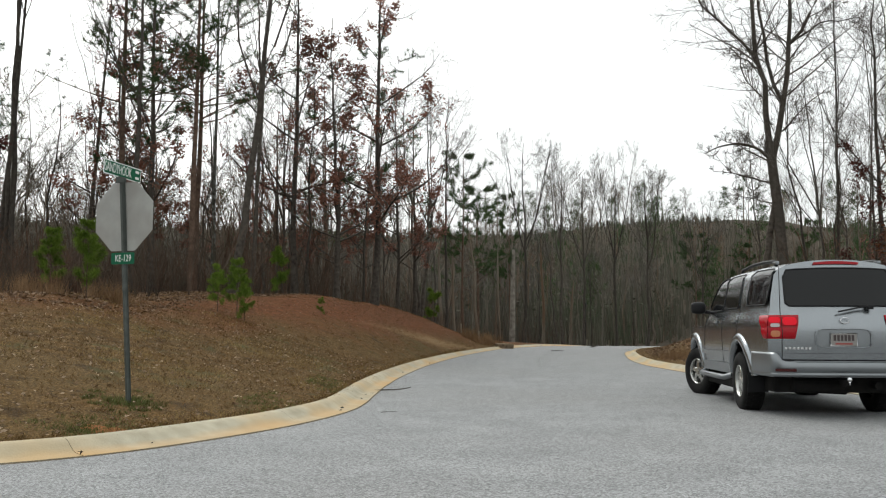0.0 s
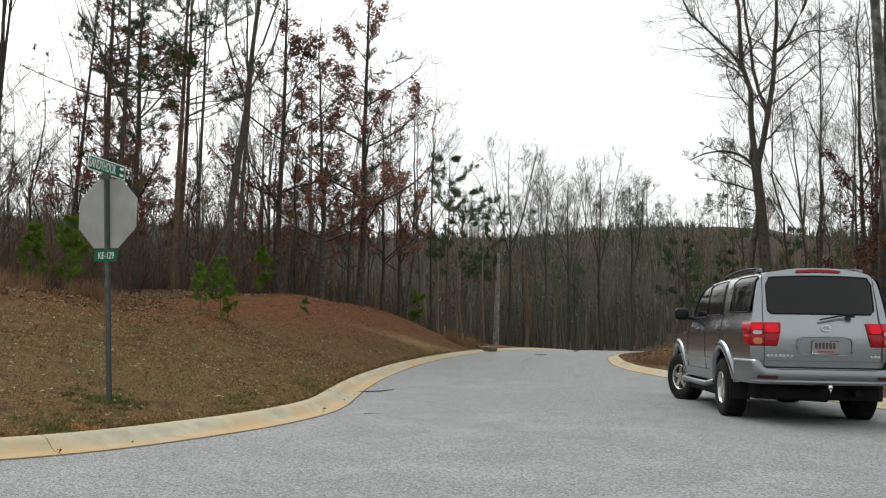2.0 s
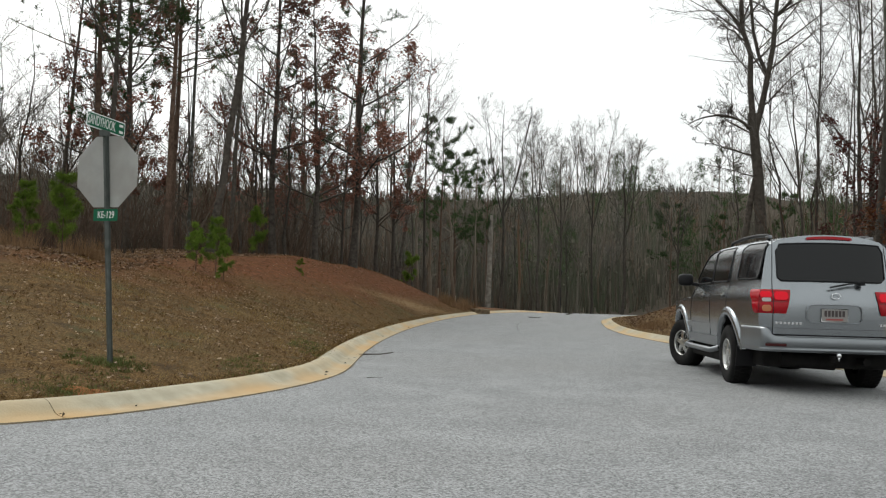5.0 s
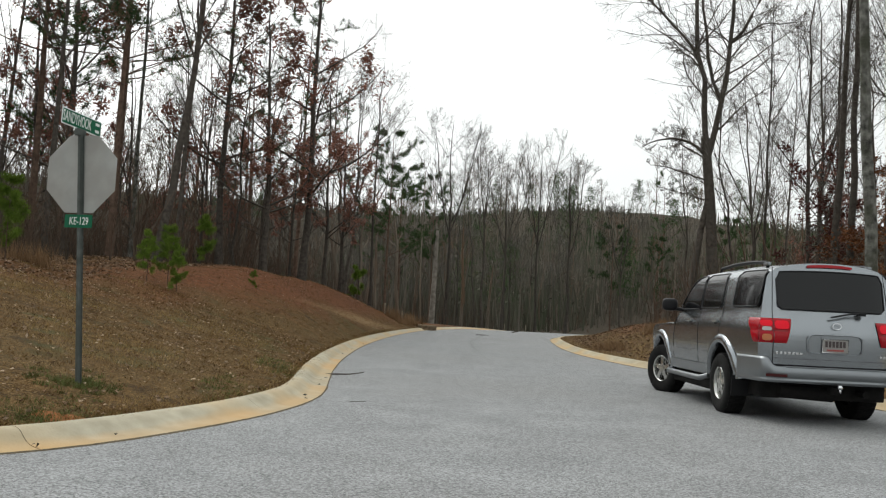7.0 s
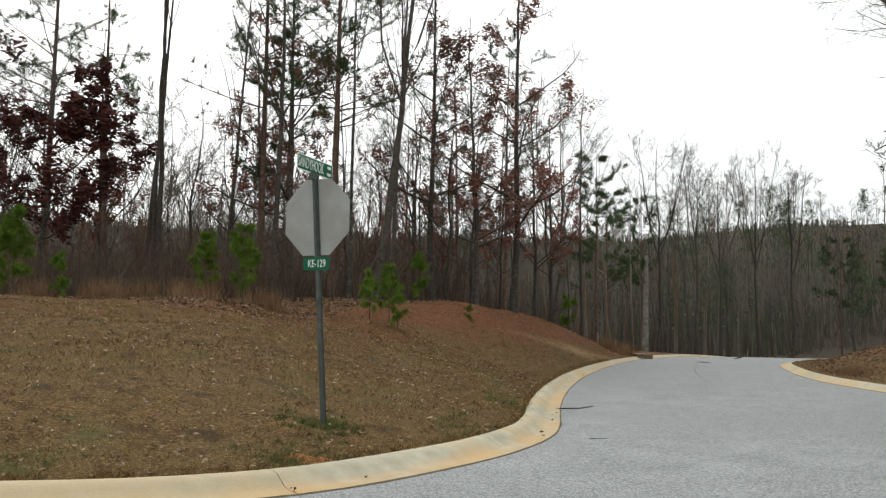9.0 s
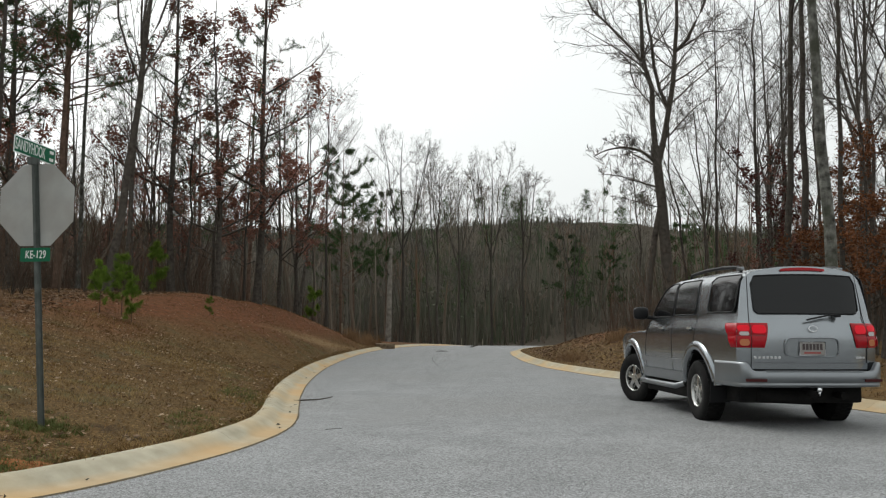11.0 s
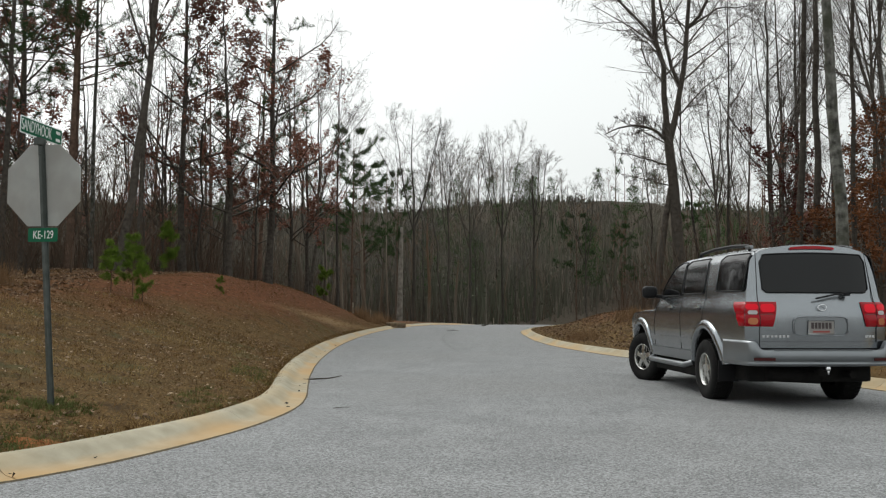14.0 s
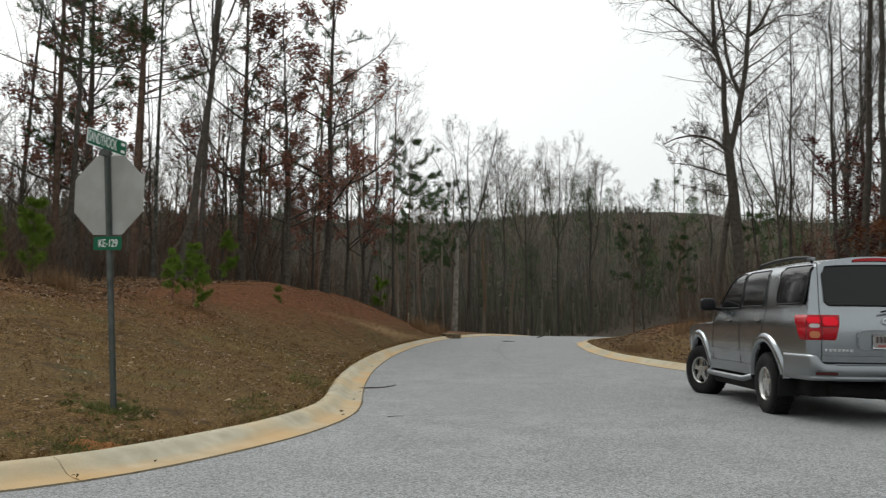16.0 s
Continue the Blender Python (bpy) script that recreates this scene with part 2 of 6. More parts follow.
DARK_LEAF = mat("dark_red_oak_leaves", (0.050, 0.019, 0.016), (0.108, 0.041, 0.033), 1.2, 0.85, 0.0)
RUST_LEAF = mat("rust_beech_leaves", (0.090, 0.036, 0.016), (0.165, 0.068, 0.030), 1.5, 0.85, 0.0, random_tint=0.2)
NEEDLE = mat("dark_pine_needles", (0.030, 0.056, 0.022), (0.067, 0.101, 0.039), 1.5, 0.8, 0.0, random_tint=0.2)
YOUNG_NEEDLE = mat("fresh_pine_needles", (0.072, 0.122, 0.016), (0.145, 0.215, 0.032), 2.0, 0.8, 0.0, random_tint=0.2)
STRAW = mat("dry_grass_blades", (0.176, 0.116, 0.046), (0.341, 0.242, 0.110), 1.5, 0.9, 0.0)
BROWN_BLADE = mat("brown_grass_blades", (0.056, 0.032, 0.011), (0.195, 0.110, 0.042), 2.2, 0.95, 0.0, c3=(0.088, 0.049, 0.018), big=0.7)
GREEN_BLADE = mat("winter_weeds", (0.066, 0.080, 0.026), (0.140, 0.155, 0.054), 3.0, 0.9, 0.0)
BRUSH = mat("brown_undergrowth_stems", (0.055, 0.043, 0.033), (0.118, 0.094, 0.073), 0.6, 0.95, 0.0, c3=(0.098, 0.058, 0.040), big=0.3)
SEDGE = mat("broomsedge_stems", (0.15, 0.088, 0.045), (0.28, 0.18, 0.10), 2.0, 0.9, 0.0)
CANOPY = mat("distant_mixed_canopy", (0.082, 0.075, 0.060), (0.152, 0.138, 0.110), 0.10, 0.95, 0.0, c3=(0.052, 0.072, 0.040), big=0.035)
FALLEN = mat("fallen_leaves", (0.13, 0.07, 0.04), (0.46, 0.36, 0.26), 3.0, 0.9, 0.0)
LITTER = mat("grey_brown_leaf_litter", (0.070, 0.041, 0.024), (0.27, 0.185, 0.125), 6.0, 0.9, 0.0)
GALV = mat("weathered_galvanised_steel", (0.040, 0.047, 0.042), (0.095, 0.105, 0.096), 9.0, 0.55, 0.3, 60, 0.3, c3=(0.06, 0.07, 0.062), big=3.0, dist=0.002)
ALU = mat("dull_aluminium_sheet", (0.30, 0.30, 0.285), (0.37, 0.37, 0.35), 5.0, 0.6, 0.08, 60, 0.25, c3=(0.28, 0.27, 0.25), big=2.0, dist=0.001)
SIGN_GREEN = plain("sign_green", (0.004, 0.105, 0.05), 0.6, spec=0.25)
SIGN_WHITE = plain("sign_white", (0.72, 0.74, 0.72), 0.45)
SIGN_RED = plain("sign_red", (0.45, 0.02, 0.02), 0.45)
PAINT = plain("silver_car_paint", (0.290, 0.308, 0.324), 0.24, 0.92, coat=0.3)
TRIM = plain("grey_bumper_plastic", (0.235, 0.25, 0.262), 0.34, 0.75, coat=0.2)
BLACK = plain("black_rubber_trim", (0.007, 0.007, 0.008), 0.5, spec=0.25)
TYRE = mat("tyre_rubber", (0.005, 0.005, 0.005), (0.012, 0.0115, 0.011), 12, 0.9, 0.3, 80, dist=0.004, spec=0.2)
UNDER = mat("underbody_black", (0.008, 0.008, 0.008), (0.018, 0.017, 0.016), 6, 0.9, 0.3, 30)
CHROME = plain("chrome", (0.75, 0.76, 0.77), 0.12, 1.0)
RIM = plain("alloy_rim", (0.50, 0.50, 0.48), 0.24, 0.9)
GLASS = plain("privacy_glass", (0.006, 0.0065, 0.007), 0.05, 0.0, spec=0.32)
LAMP_RED = plain("red_lens", (0.32, 0.006, 0.012), 0.15, spec=0.25)
LAMP_LIT = plain("lit_red_lens", (0.5, 0.01, 0.02), 0.2, spec=0.12)
LAMP_DARK = plain("dark_red_lens_rib", (0.16, 0.004, 0.006), 0.25, coat=0.3)
LAMP_CLEAR = plain("clear_lens", (0.42, 0.36, 0.36), 0.12, coat=0.8)
LAMP_AMBER = plain("amber_lens", (0.46, 0.15, 0.06), 0.15, coat=0.8)
PLATE = plain("licence_plate_white", (0.25, 0.235, 0.22), 0.5)
PLATE_BAR = plain("licence_plate_marks", (0.05, 0.035, 0.035), 0.5)
_p = LAMP_LIT.node_tree.nodes["Principled BSDF"]
_p.inputs["Emission Color"].default_value = (1.0, 0.01, 0.03, 1)
_p.inputs["Emission Strength"].default_value = 0.17

# ---- helpers for meshes ----


def mesh_from(name, verts, faces, material, smooth=False):
    me = bpy.data.meshes.new(name)
    verts = np.asarray(verts, dtype=np.float32).reshape(-1, 3)
    faces = np.asarray(faces, dtype=np.int32)
    k = faces.shape[1]
    me.vertices.add(len(verts))
    me.vertices.foreach_set("co", verts.ravel())
    me.loops.add(faces.size)
    me.loops.foreach_set("vertex_index", faces.ravel())
    me.polygons.add(len(faces))
    me.polygons.foreach_set("loop_start", np.arange(0, faces.size, k, dtype=np.int32))
    if smooth:
        me.polygons.foreach_set("use_smooth", np.ones(len(faces), dtype=bool))
    me.materials.append(material)
    me.update(calc_edges=True)
    return me


def child(name, me, parent, label=""):
    ob = new(name, me)
    ob.parent = parent
    if label:
        tagged(ob, label)
    return ob


def part(name, bm, material, parent, label="", smooth=False):
    me = bpy.data.meshes.new(name)
    bmesh.ops.recalc_face_normals(bm, faces=bm.faces)
    bm.to_mesh(me)
    bm.free()
    if smooth:
        me.polygons.foreach_set("use_smooth", np.ones(len(me.polygons), dtype=bool))
    me.materials.append(material)
    ob = new(name, me)
    ob.parent = parent
    if label:
        tagged(ob, label)
    return ob


def box(bm, size, m=None, bevel=0.0):
    got = bmesh.ops.create_cube(bm, size=1.0, matrix=(m or Matrix()) @ Matrix.Diagonal((*size, 1)))
    if bevel:
        edges = list({e for v in got["verts"] for e in v.link_edges})
        bmesh.ops.bevel(bm, geom=edges, offset=bevel, segments=2, affect='EDGES', profile=0.7)
    return bm


def rod(bm, a, b, r1, r2=None, sides=10):
    a, b = Vector(a), Vector(b)
    d = b - a
    m = Matrix.Translation((a + b) / 2) @ d.to_track_quat('Z', 'Y').to_matrix().to_4x4()
    bmesh.ops.create_cone(bm, cap_ends=True, segments=sides, radius1=r1, radius2=r1 if r2 is None else r2, depth=d.length, matrix=m)
    return bm


def grid_faces(rows, cols, wrap=False):
    i, j = np.meshgrid(np.arange(rows - 1), np.arange(cols if wrap else cols - 1), indexing="ij")
    j2 = (j + 1) % cols
    return np.stack([i * cols + j, i * cols + j2, (i + 1) * cols + j2, (i + 1) * cols + j], -1).reshape(-1, 4)


def tubes(paths, radii, sides):
    """All the tubes along equally long paths (T, n, 3), as vertices and quads."""
    T, n, _ = paths.shape
    tan = np.gradient(paths, axis=1)
    tan /= np.linalg.norm(tan, axis=2, keepdims=True) + 1e-9
    ref = np.where(np.abs(tan[..., 2:3]) > 0.9, np.array([1.0, 0, 0]), np.array([0, 0, 1.0]))
    u = np.cross(tan, ref)
    u /= np.linalg.norm(u, axis=2, keepdims=True) + 1e-9
    w = np.cross(tan, u)
    a = np.arange(sides) * 2 * math.pi / sides
    v = paths[:, :, None] + radii[:, :, None, None] * (u[:, :, None] * np.cos(a)[:, None] + w[:, :, None] * np.sin(a)[:, None])
    f = grid_faces(n, sides, True)
    f = (f[None] + (np.arange(T) * n * sides)[:, None, None]).reshape(-1, 4)
    return v.reshape(-1, 3), f


def join(pieces):
    vs, fs, base = [], [], 0
    for v, f in pieces:
        vs.append(v)
        fs.append(f + base)
        base += len(v)
    return np.concatenate(vs), np.concatenate(fs)


def sprout(rng, P, R, per, n, f0, f1, length, angle, ratio, up, wobble, minimum=0.004):
    """Children of the branches P (T, m, 3) with radii R: per branch, n points each."""
    T, m, _ = P.shape
    f = np.sort(rng.uniform(f0, f1, (T, per)), axis=1)
    idx = np.clip(f * (m - 1), 0, m - 1.001)
    i0 = idx.astype(int)
    fr = (idx - i0)[..., None]
    rows = np.arange(T)[:, None]
    A, B = P[rows, i0], P[rows, i0 + 1]
    pos = A + (B - A) * fr
    tan = (B - A) / (np.linalg.norm(B - A, axis=2, keepdims=True) + 1e-9)
    rad = R[rows, i0] + (R[rows, i0 + 1] - R[rows, i0]) * fr[..., 0]
    plen = np.linalg.norm(np.diff(P, axis=1), axis=2).sum(1)[:, None]
    L = plen * rng.uniform(*length, (T, per)) * (1.15 - 0.6 * (f - f0) / (f1 - f0 + 1e-6))
    rnd = rng.normal(size=(T, per, 3))
    perp = np.cross(tan, rnd)
    perp /= np.linalg.norm(perp, axis=2, keepdims=True) + 1e-9
    ang = np.radians(rng.uniform(*angle, (T, per)))[..., None]
    d = np.cos(ang) * tan + np.sin(ang) * perp
    d, pos, L = d.reshape(-1, 3), pos.reshape(-1, 3), L.reshape(-1)
    r0 = np.maximum((rad * ratio).reshape(-1), minimum)
    out = [pos]
    for k in range(n - 1):
        d = d + np.array([0, 0, up]) + wobble * rng.normal(size=d.shape)
        d /= np.linalg.norm(d, axis=1, keepdims=True)
        pos = pos + d * (L / (n - 1))[:, None]
        out.append(pos)
    paths = np.stack(out, 1)
    taper = np.linspace(1, 0.3, n)[None]
    return paths, np.maximum(r0[:, None] * taper, minimum * 0.6)


def leaf_quads(rng, centres, size, flat=0.5):
    """Small bent leaves at the centres: two triangles as one quad each."""
    n = len(centres)
    a = rng.normal(size=(n, 3))
    a[:, 2] *= flat
    a /= np.linalg.norm(a, axis=1, keepdims=True)
    b = np.cross(a, rng.normal(size=(n, 3)))
    b /= np.linalg.norm(b, axis=1, keepdims=True) + 1e-9
    s = size * rng.uniform(0.6, 1.3, (n, 1))
    c = np.cross(a, b) * s * 0.25
    v = np.stack([centres - a * s, centres + b * s * 0.45 + c, centres + a * s, centres - b * s * 0.45 + c], 1).reshape(-1, 3)
    return v, np.arange(4 * n).reshape(-1, 4)


def along(rng, P, count, f0=0.2):
    """Random points on the paths P."""
    t = rng.integers(0, len(P), count)
    x = rng.uniform(f0, 0.999, count) * (P.shape[1] - 1)
    i = x.astype(int)
    fr = (x - i)[:, None]
    return P[t, i] * (1 - fr) + P[t, i + 1] * fr


# ---- the ground's plan ----


def smooth_line(points, step=0.4):
    """A rounded line through the points, sampled evenly."""
    p = np.array(points, float)
    p = np.vstack([2 * p[0] - p[1], p, 2 * p[-1] - p[-2]])
    out = []
    for i in range(1, len(p) - 2):
        t = np.linspace(0, 1, 24, endpoint=False)[:, None]
        a, b, c, d = p[i - 1:i + 3]
        out.append(0.5 * (2 * b + (c - a) * t + (2 * a - 5 * b + 4 * c - d) * t ** 2 + (3 * b - a - 3 * c + d) * t ** 3))
    q = np.vstack([*out, p[-2:-1]])
    s = np.r_[0, np.cumsum(np.linalg.norm(np.diff(q, axis=0), axis=1))]
    k = np.arange(0, s[-1], step)
    return np.stack([np.interp(k, s, q[:, 0]), np.interp(k, s, q[:, 1])], 1)


# asphalt's edge on both sides, from the far bend to the cross street
LEFT = smooth_line([(24, 92), (14, 80), (7, 69), (3, 61), (-0.6, 53.5), (-3.2, 46), (-4.75, 40), (-5.75, 32), (-6.35, 24), (-6.62, 17.5), (-6.68, 13), (-6.6, 8), (-6.42, 4.3),
                    (-6.27, 2.35), (-6.12, 0.6), (-6.08, -0.5), (-6.14, -1.3), (-6.24, -1.95), (-6.38, -2.6), (-6.53, -3.1), (-6.79, -3.8), (-7.04, -4.4), (-7.35, -4.97), (-7.8, -5.5), (-8.5, -6.02), (-9.4, -6.42), (-11, -6.95), (-14, -7.7), (-22, -8.4), (-60, -9.5)])
RIGHT = smooth_line([(30, 86), (21, 76), (14.5, 66), (10, 57), (6.6, 48), (3.5, 40.5), (1.4, 33.5), (0.2, 23), (-0.12, 16.5), (0.08, 12.8), (0.35, 10.4), (0.6, 9.2), (1.1, 6.5), (1.6, 4.0), (1.9, 2.0),
                     (2.15, 0.4), (2.8, -1.6), (4.0, -3.6), (6.0, -5.2), (9, -6.2), (14, -6.9), (25, -7.6), (60, -9)])


def side_of(pts, line, sign):
    """Signed distance from the line: above nought off the road."""
    best = np.full(len(pts), 1e9)
    val = np.zeros(len(pts))
    seg = np.diff(line, axis=0)
    for a, d in zip(line[:-1], seg):
        w = pts - a
        t = np.clip((w @ d) / (d @ d), 0, 1)
        off = w - t[:, None] * d
        dist = np.hypot(off[:, 0], off[:, 1])
        near = dist < best
        cross = d[0] * w[:, 1] - d[1] * w[:, 0]
        val[near] = (np.sign(cross) * dist)[near]
        best[near] = dist[near]
    return val * sign


SX, SY, SS = -75.0, -45.0, 0.5
_gx, _gy = np.meshgrid(SX + SS * np.arange(301), SY + SS * np.arange(321))
_gp = np.stack([_gx.ravel(), _gy.ravel()], 1)
FIELD = [side_of(_gp, LEFT[::3], -1.0).reshape(_gx.shape), side_of(_gp, RIGHT[::3], 1.0).reshape(_gx.shape)]


def beside(pts, which):
    """Distance off the road, read from the coarse field; beyond it, simply far."""
    f = FIELD[which]
    u = np.clip((pts[:, 0] - SX) / SS, 0, 299.99)
    v = np.clip((pts[:, 1] - SY) / SS, 0, 319.99)
    i, j = u.astype(int), v.astype(int)
    a, c = u - i, v - j
    return (f[j, i] * (1 - a) + f[j, i + 1] * a) * (1 - c) + (f[j + 1, i] * (1 - a) + f[j + 1, i + 1] * a) * c


def road_z(x, y):
    far = np.clip(y - 47, 0, None)
    return -0.0022 * far ** 2 * (far < 20) - (far >= 20) * (0.88 + 0.088 * np.clip(far - 20, 0, 25))


def smoothstep(a, b, x):
    t = np.clip((x - a) / (b - a), 0, 1)
    return t * t * (3 - 2 * t)


def wobble_z(x, y):
    return 0.10 * np.sin(x * 0.43 + 1.3) * np.sin(y * 0.37) + 0.05 * np.sin(x * 1.1 + y * 0.7) + 0.03 * np.sin(x * 2.3 - y * 1.9)


def land(x, y, exact=False):
    """Height of the ground at arrays x, y; under the road it lies just below the asphalt."""
    x, y = np.asarray(x, float), np.asarray(y, float)
    pts = np.stack([x.ravel(), y.ravel()], 1)
    sl, sr = beside(pts, 0), beside(pts, 1)
    if exact:
        near = np.minimum(np.abs(sl), np.abs(sr)) < 4
        sl[near], sr[near] = side_of(pts[near], LEFT, -1.0), side_of(pts[near], RIGHT, 1.0)
    sl, sr = sl.reshape(x.shape), sr.reshape(x.shape)
    base = road_z(x, y)
    # the bank beside the sign: a ridge that fades towards the bend
    width = 4.3 + 6.2 * (1 - smoothstep(-2, 18, y))
    top = (1.50 + 0.45 * smoothstep(6, 20, y)) * (1 - smoothstep(28, 52, y)) + 0.2
    top = top - 0.25 * (1 - smoothstep(-6, 12, y))
    s = np.clip(sl - 0.5, 0, None)
    s0 = smoothstep(-0.5 * width, width, 0 * s)
    bank = top * (smoothstep(-0.5 * width, width, s) - s0) / (1 - s0) + 0.012 * np.clip(s - width, 0, 6) - 0.06 * np.clip(s - width - 6, 0, 20)
    zl = base + 0.10 + bank + wobble_z(x, y) * smoothstep(1, 6, s)
    s = np.clip(sr - 0.5, 0, None)
    mound = 0.75 * smoothstep(0.3, 3.2, s) * smoothstep(8, 16, y) * (1 - smoothstep(24, 40, y))
    zr = base + 0.10 + 0.05 * np.clip(s, 0, 4) + mound - 0.07 * np.clip(s - 6, 0, 25) + wobble_z(x, y) * smoothstep(1, 6, s)
    lift_l, lift_r = smoothstep(0.18, 0.5, sl), smoothstep(0.18, 0.5, sr)
    z = np.where(sl > sr, (base - 0.12) * (1 - lift_l) + zl * lift_l, (base - 0.12) * (1 - lift_r) + zr * lift_r)
    # the wooded hill across the valley
    r = np.hypot(x + 5, y + 11)
    z = z + 3.2 * np.exp(-((x - 36) / 34) ** 2 - ((y - 205) / 50) ** 2) + ((28.5 + 1.5 * smoothstep(10, 90, -x)) * smoothstep(72, 235, r) + 14 * smoothstep(230, 600, r)) * smoothstep(-40, 50, y)
    return z


def land_at(x, y):
    return float(land(np.array([x]), np.array([y]))[0])


def graded(lo, hi, fine_lo, fine_hi, step, grow=1.14):
    c = list(np.arange(fine_lo, fine_hi + 1e-6, step))
    d, v = step, fine_hi
    while v < hi:
        d *= grow
        v += d
        c.append(v)
    d, v, left = step, fine_lo, []
    while v > lo:
        d *= grow
        v -= d
        left.append(v)
    return np.array(left[::-1] + c)


gx = graded(-700, 700, -14, 7, 0.22)
gy = graded(-300, 900, -9, 46, 0.3)
GX, GY = np.meshgrid(gx, gy)
GZ = land(GX, GY, True)
ground = new("ground", mesh_from("ground", np.stack([GX, GY, GZ], -1).reshape(-1, 3), grid_faces(len(gy), len(gx)), TURF, True))
tagged(ground, "brown dormant turf rising to a leaf-covered clay bank", "ground", kind="structure")

# road surface: strips between the two edges, and the cross street


def resampled(line, keep, count):
    s = np.r_[0, np.cumsum(np.linalg.norm(np.diff(line[keep], axis=0), axis=1))]
    q = np.linspace(0, s[-1], count)
    return np.stack([np.interp(q, s, line[keep][:, 0]), np.interp(q, s, line[keep][:, 1])], 1)


la = resampled(LEFT, LEFT[:, 1] > -9.6, 260)
ra = resampled(RIGHT, RIGHT[:, 1] > -9.1, 260)
across = np.linspace(0, 1, 13)[None, :, None]
strip = la[:, None] * (1 - across) + ra[:, None] * across
rz = road_z(strip[..., 0], strip[..., 1]) + 0.02 * (1 - (2 * across[..., 0] - 1) ** 2) - 0.003
rv = np.concatenate([strip, rz[..., None]], -1).reshape(-1, 3)
rf = grid_faces(260, 13)
low = np.array([[x, y, -0.003] for y in (-9.7, -18.0, -26.0, -34.0) for x in np.linspace(-60, 60, 13)])
first = np.concatenate([strip[-1], rz[-1][:, None]], 1)
v2 = np.concatenate([first, low])
rv, rf = join([(rv, rf), (v2, grid_faces(5, 13))])
road = new("road", mesh_from("road", rv, rf, ASPHALT, True))
tagged(road, "worn light grey asphalt road with coarse aggregate", "road", kind="structure")


def kerb(name, line, sign, label):
    """A rolled concrete kerb in cast lengths with open joints, each length a part."""
    root = tagged(new(name), label, "kerb", kind="structure")
    d = np.gradient(line, axis=0)
    d /= np.linalg.norm(d, axis=1, keepdims=True)
    nrm = np.stack([-d[:, 1], d[:, 0]], 1) * sign
    for _ in range(6):
        nrm[1:-1] = 0.25 * nrm[:-2] + 0.5 * nrm[1:-1] + 0.25 * nrm[2:]
    nrm /= np.linalg.norm(nrm, axis=1, keepdims=True)
    profile = [(-0.006, -0.06), (0.0, 0.001), (0.02, 0.004), (0.16, 0.014), (0.22, 0.030), (0.29, 0.075), (0.34, 0.108), (0.40, 0.122), (0.46, 0.124), (0.485, 0.112), (0.49, -0.05)]
    per = 8
    n = len(line)
    for a in range(0, n - 1, per):
        b = min(a + per, n - 1)
        pos = np.linspace(a, b, b - a + 1)
        gap = 0.004 / 0.4
        pos[0] += gap
        pos[-1] -= gap
        P = np.stack([np.interp(pos, np.arange(n), line[:, i]) for i in (0, 1)], 1)
        N = np.stack([np.interp(pos, np.arange(n), nrm[:, i]) for i in (0, 1)], 1)
        z0 = road_z(P[:, 0], P[:, 1])
        v = np.stack([np.concatenate([P + N * w, (z0 + h)[:, None]], 1) for w, h in profile], 1)
        f = grid_faces(len(pos), len(profile))
        vv = v.reshape(-1, 3)
        c = len(profile)
        ends = []
        for row in (0, len(pos) - 1):
            o = len(vv)
            low = v[row].copy()
            low[:, 2] = v[row][:, 2].min() - 0.01
            vv = np.vstack([vv, v[row], low])
            for i in range(c - 1):
                ends.append([o + i, o + i + 1, o + c + i + 1, o + c + i])
        f = np.vstack([f, np.array(ends)])
        child("kerb_length", mesh_from("kerb_length", vv, f, KERB, True), root)
    # soil washed against the asphalt's edge
    wob = 0.018 + 0.014 * np.sin(np.arange(n) * 1.7) * np.sin(np.arange(n) * 0.61 + 1)
    e = np.stack([np.concatenate([line + nrm * w[:, None], (road_z(line[:, 0], line[:, 1]) + h)[:, None]], 1) for w, h in ((-wob, -0.012), (-wob * 0.4, 0.004), (0 * wob + 0.006, 0.008))], 1)
    child("edge_soil", mesh_from("edge_soil", e.reshape(-1, 3), grid_faces(n, 3), JOINT, True), root)
    # earth showing in the joints
    P, N = line, nrm
    z0 = road_z(P[:, 0], P[:, 1])
    v = np.stack([np.concatenate([P + N * w, (z0 + h - 0.006)[:, None]], 1) for w, h in profile[1:-1]], 1)
    child("joint_filling", mesh_from("joint_filling", v.reshape(-1, 3), grid_faces(len(P), len(profile) - 2), JOINT, True), root)
    return root


kerb("kerb_west", LEFT, -1.0, "pale rolled concrete kerb with orange clay stains in the gutter")
kerb("kerb_east", RIGHT, 1.0, "pale weathered rolled concrete kerb along the verge")

# ---- trees ----


def slivers(paths, radii, rng):
    """Thin tapering twigs along equally long paths, two flat faces a joint."""
    T, n, _ = paths.shape
    tan = np.gradient(paths, axis=1)
    side = np.cross(tan, rng.normal(size=(T, 1, 3)))
    side /= np.linalg.norm(side, axis=2, keepdims=True) + 1e-9
    w = side * radii[..., None]
    v = np.stack([paths - w, paths + w], 2)
    f = grid_faces(n, 2)
    return v.reshape(-1, 3), (f[None] + (np.arange(T) * n * 2)[:, None, None]).reshape(-1, 4)


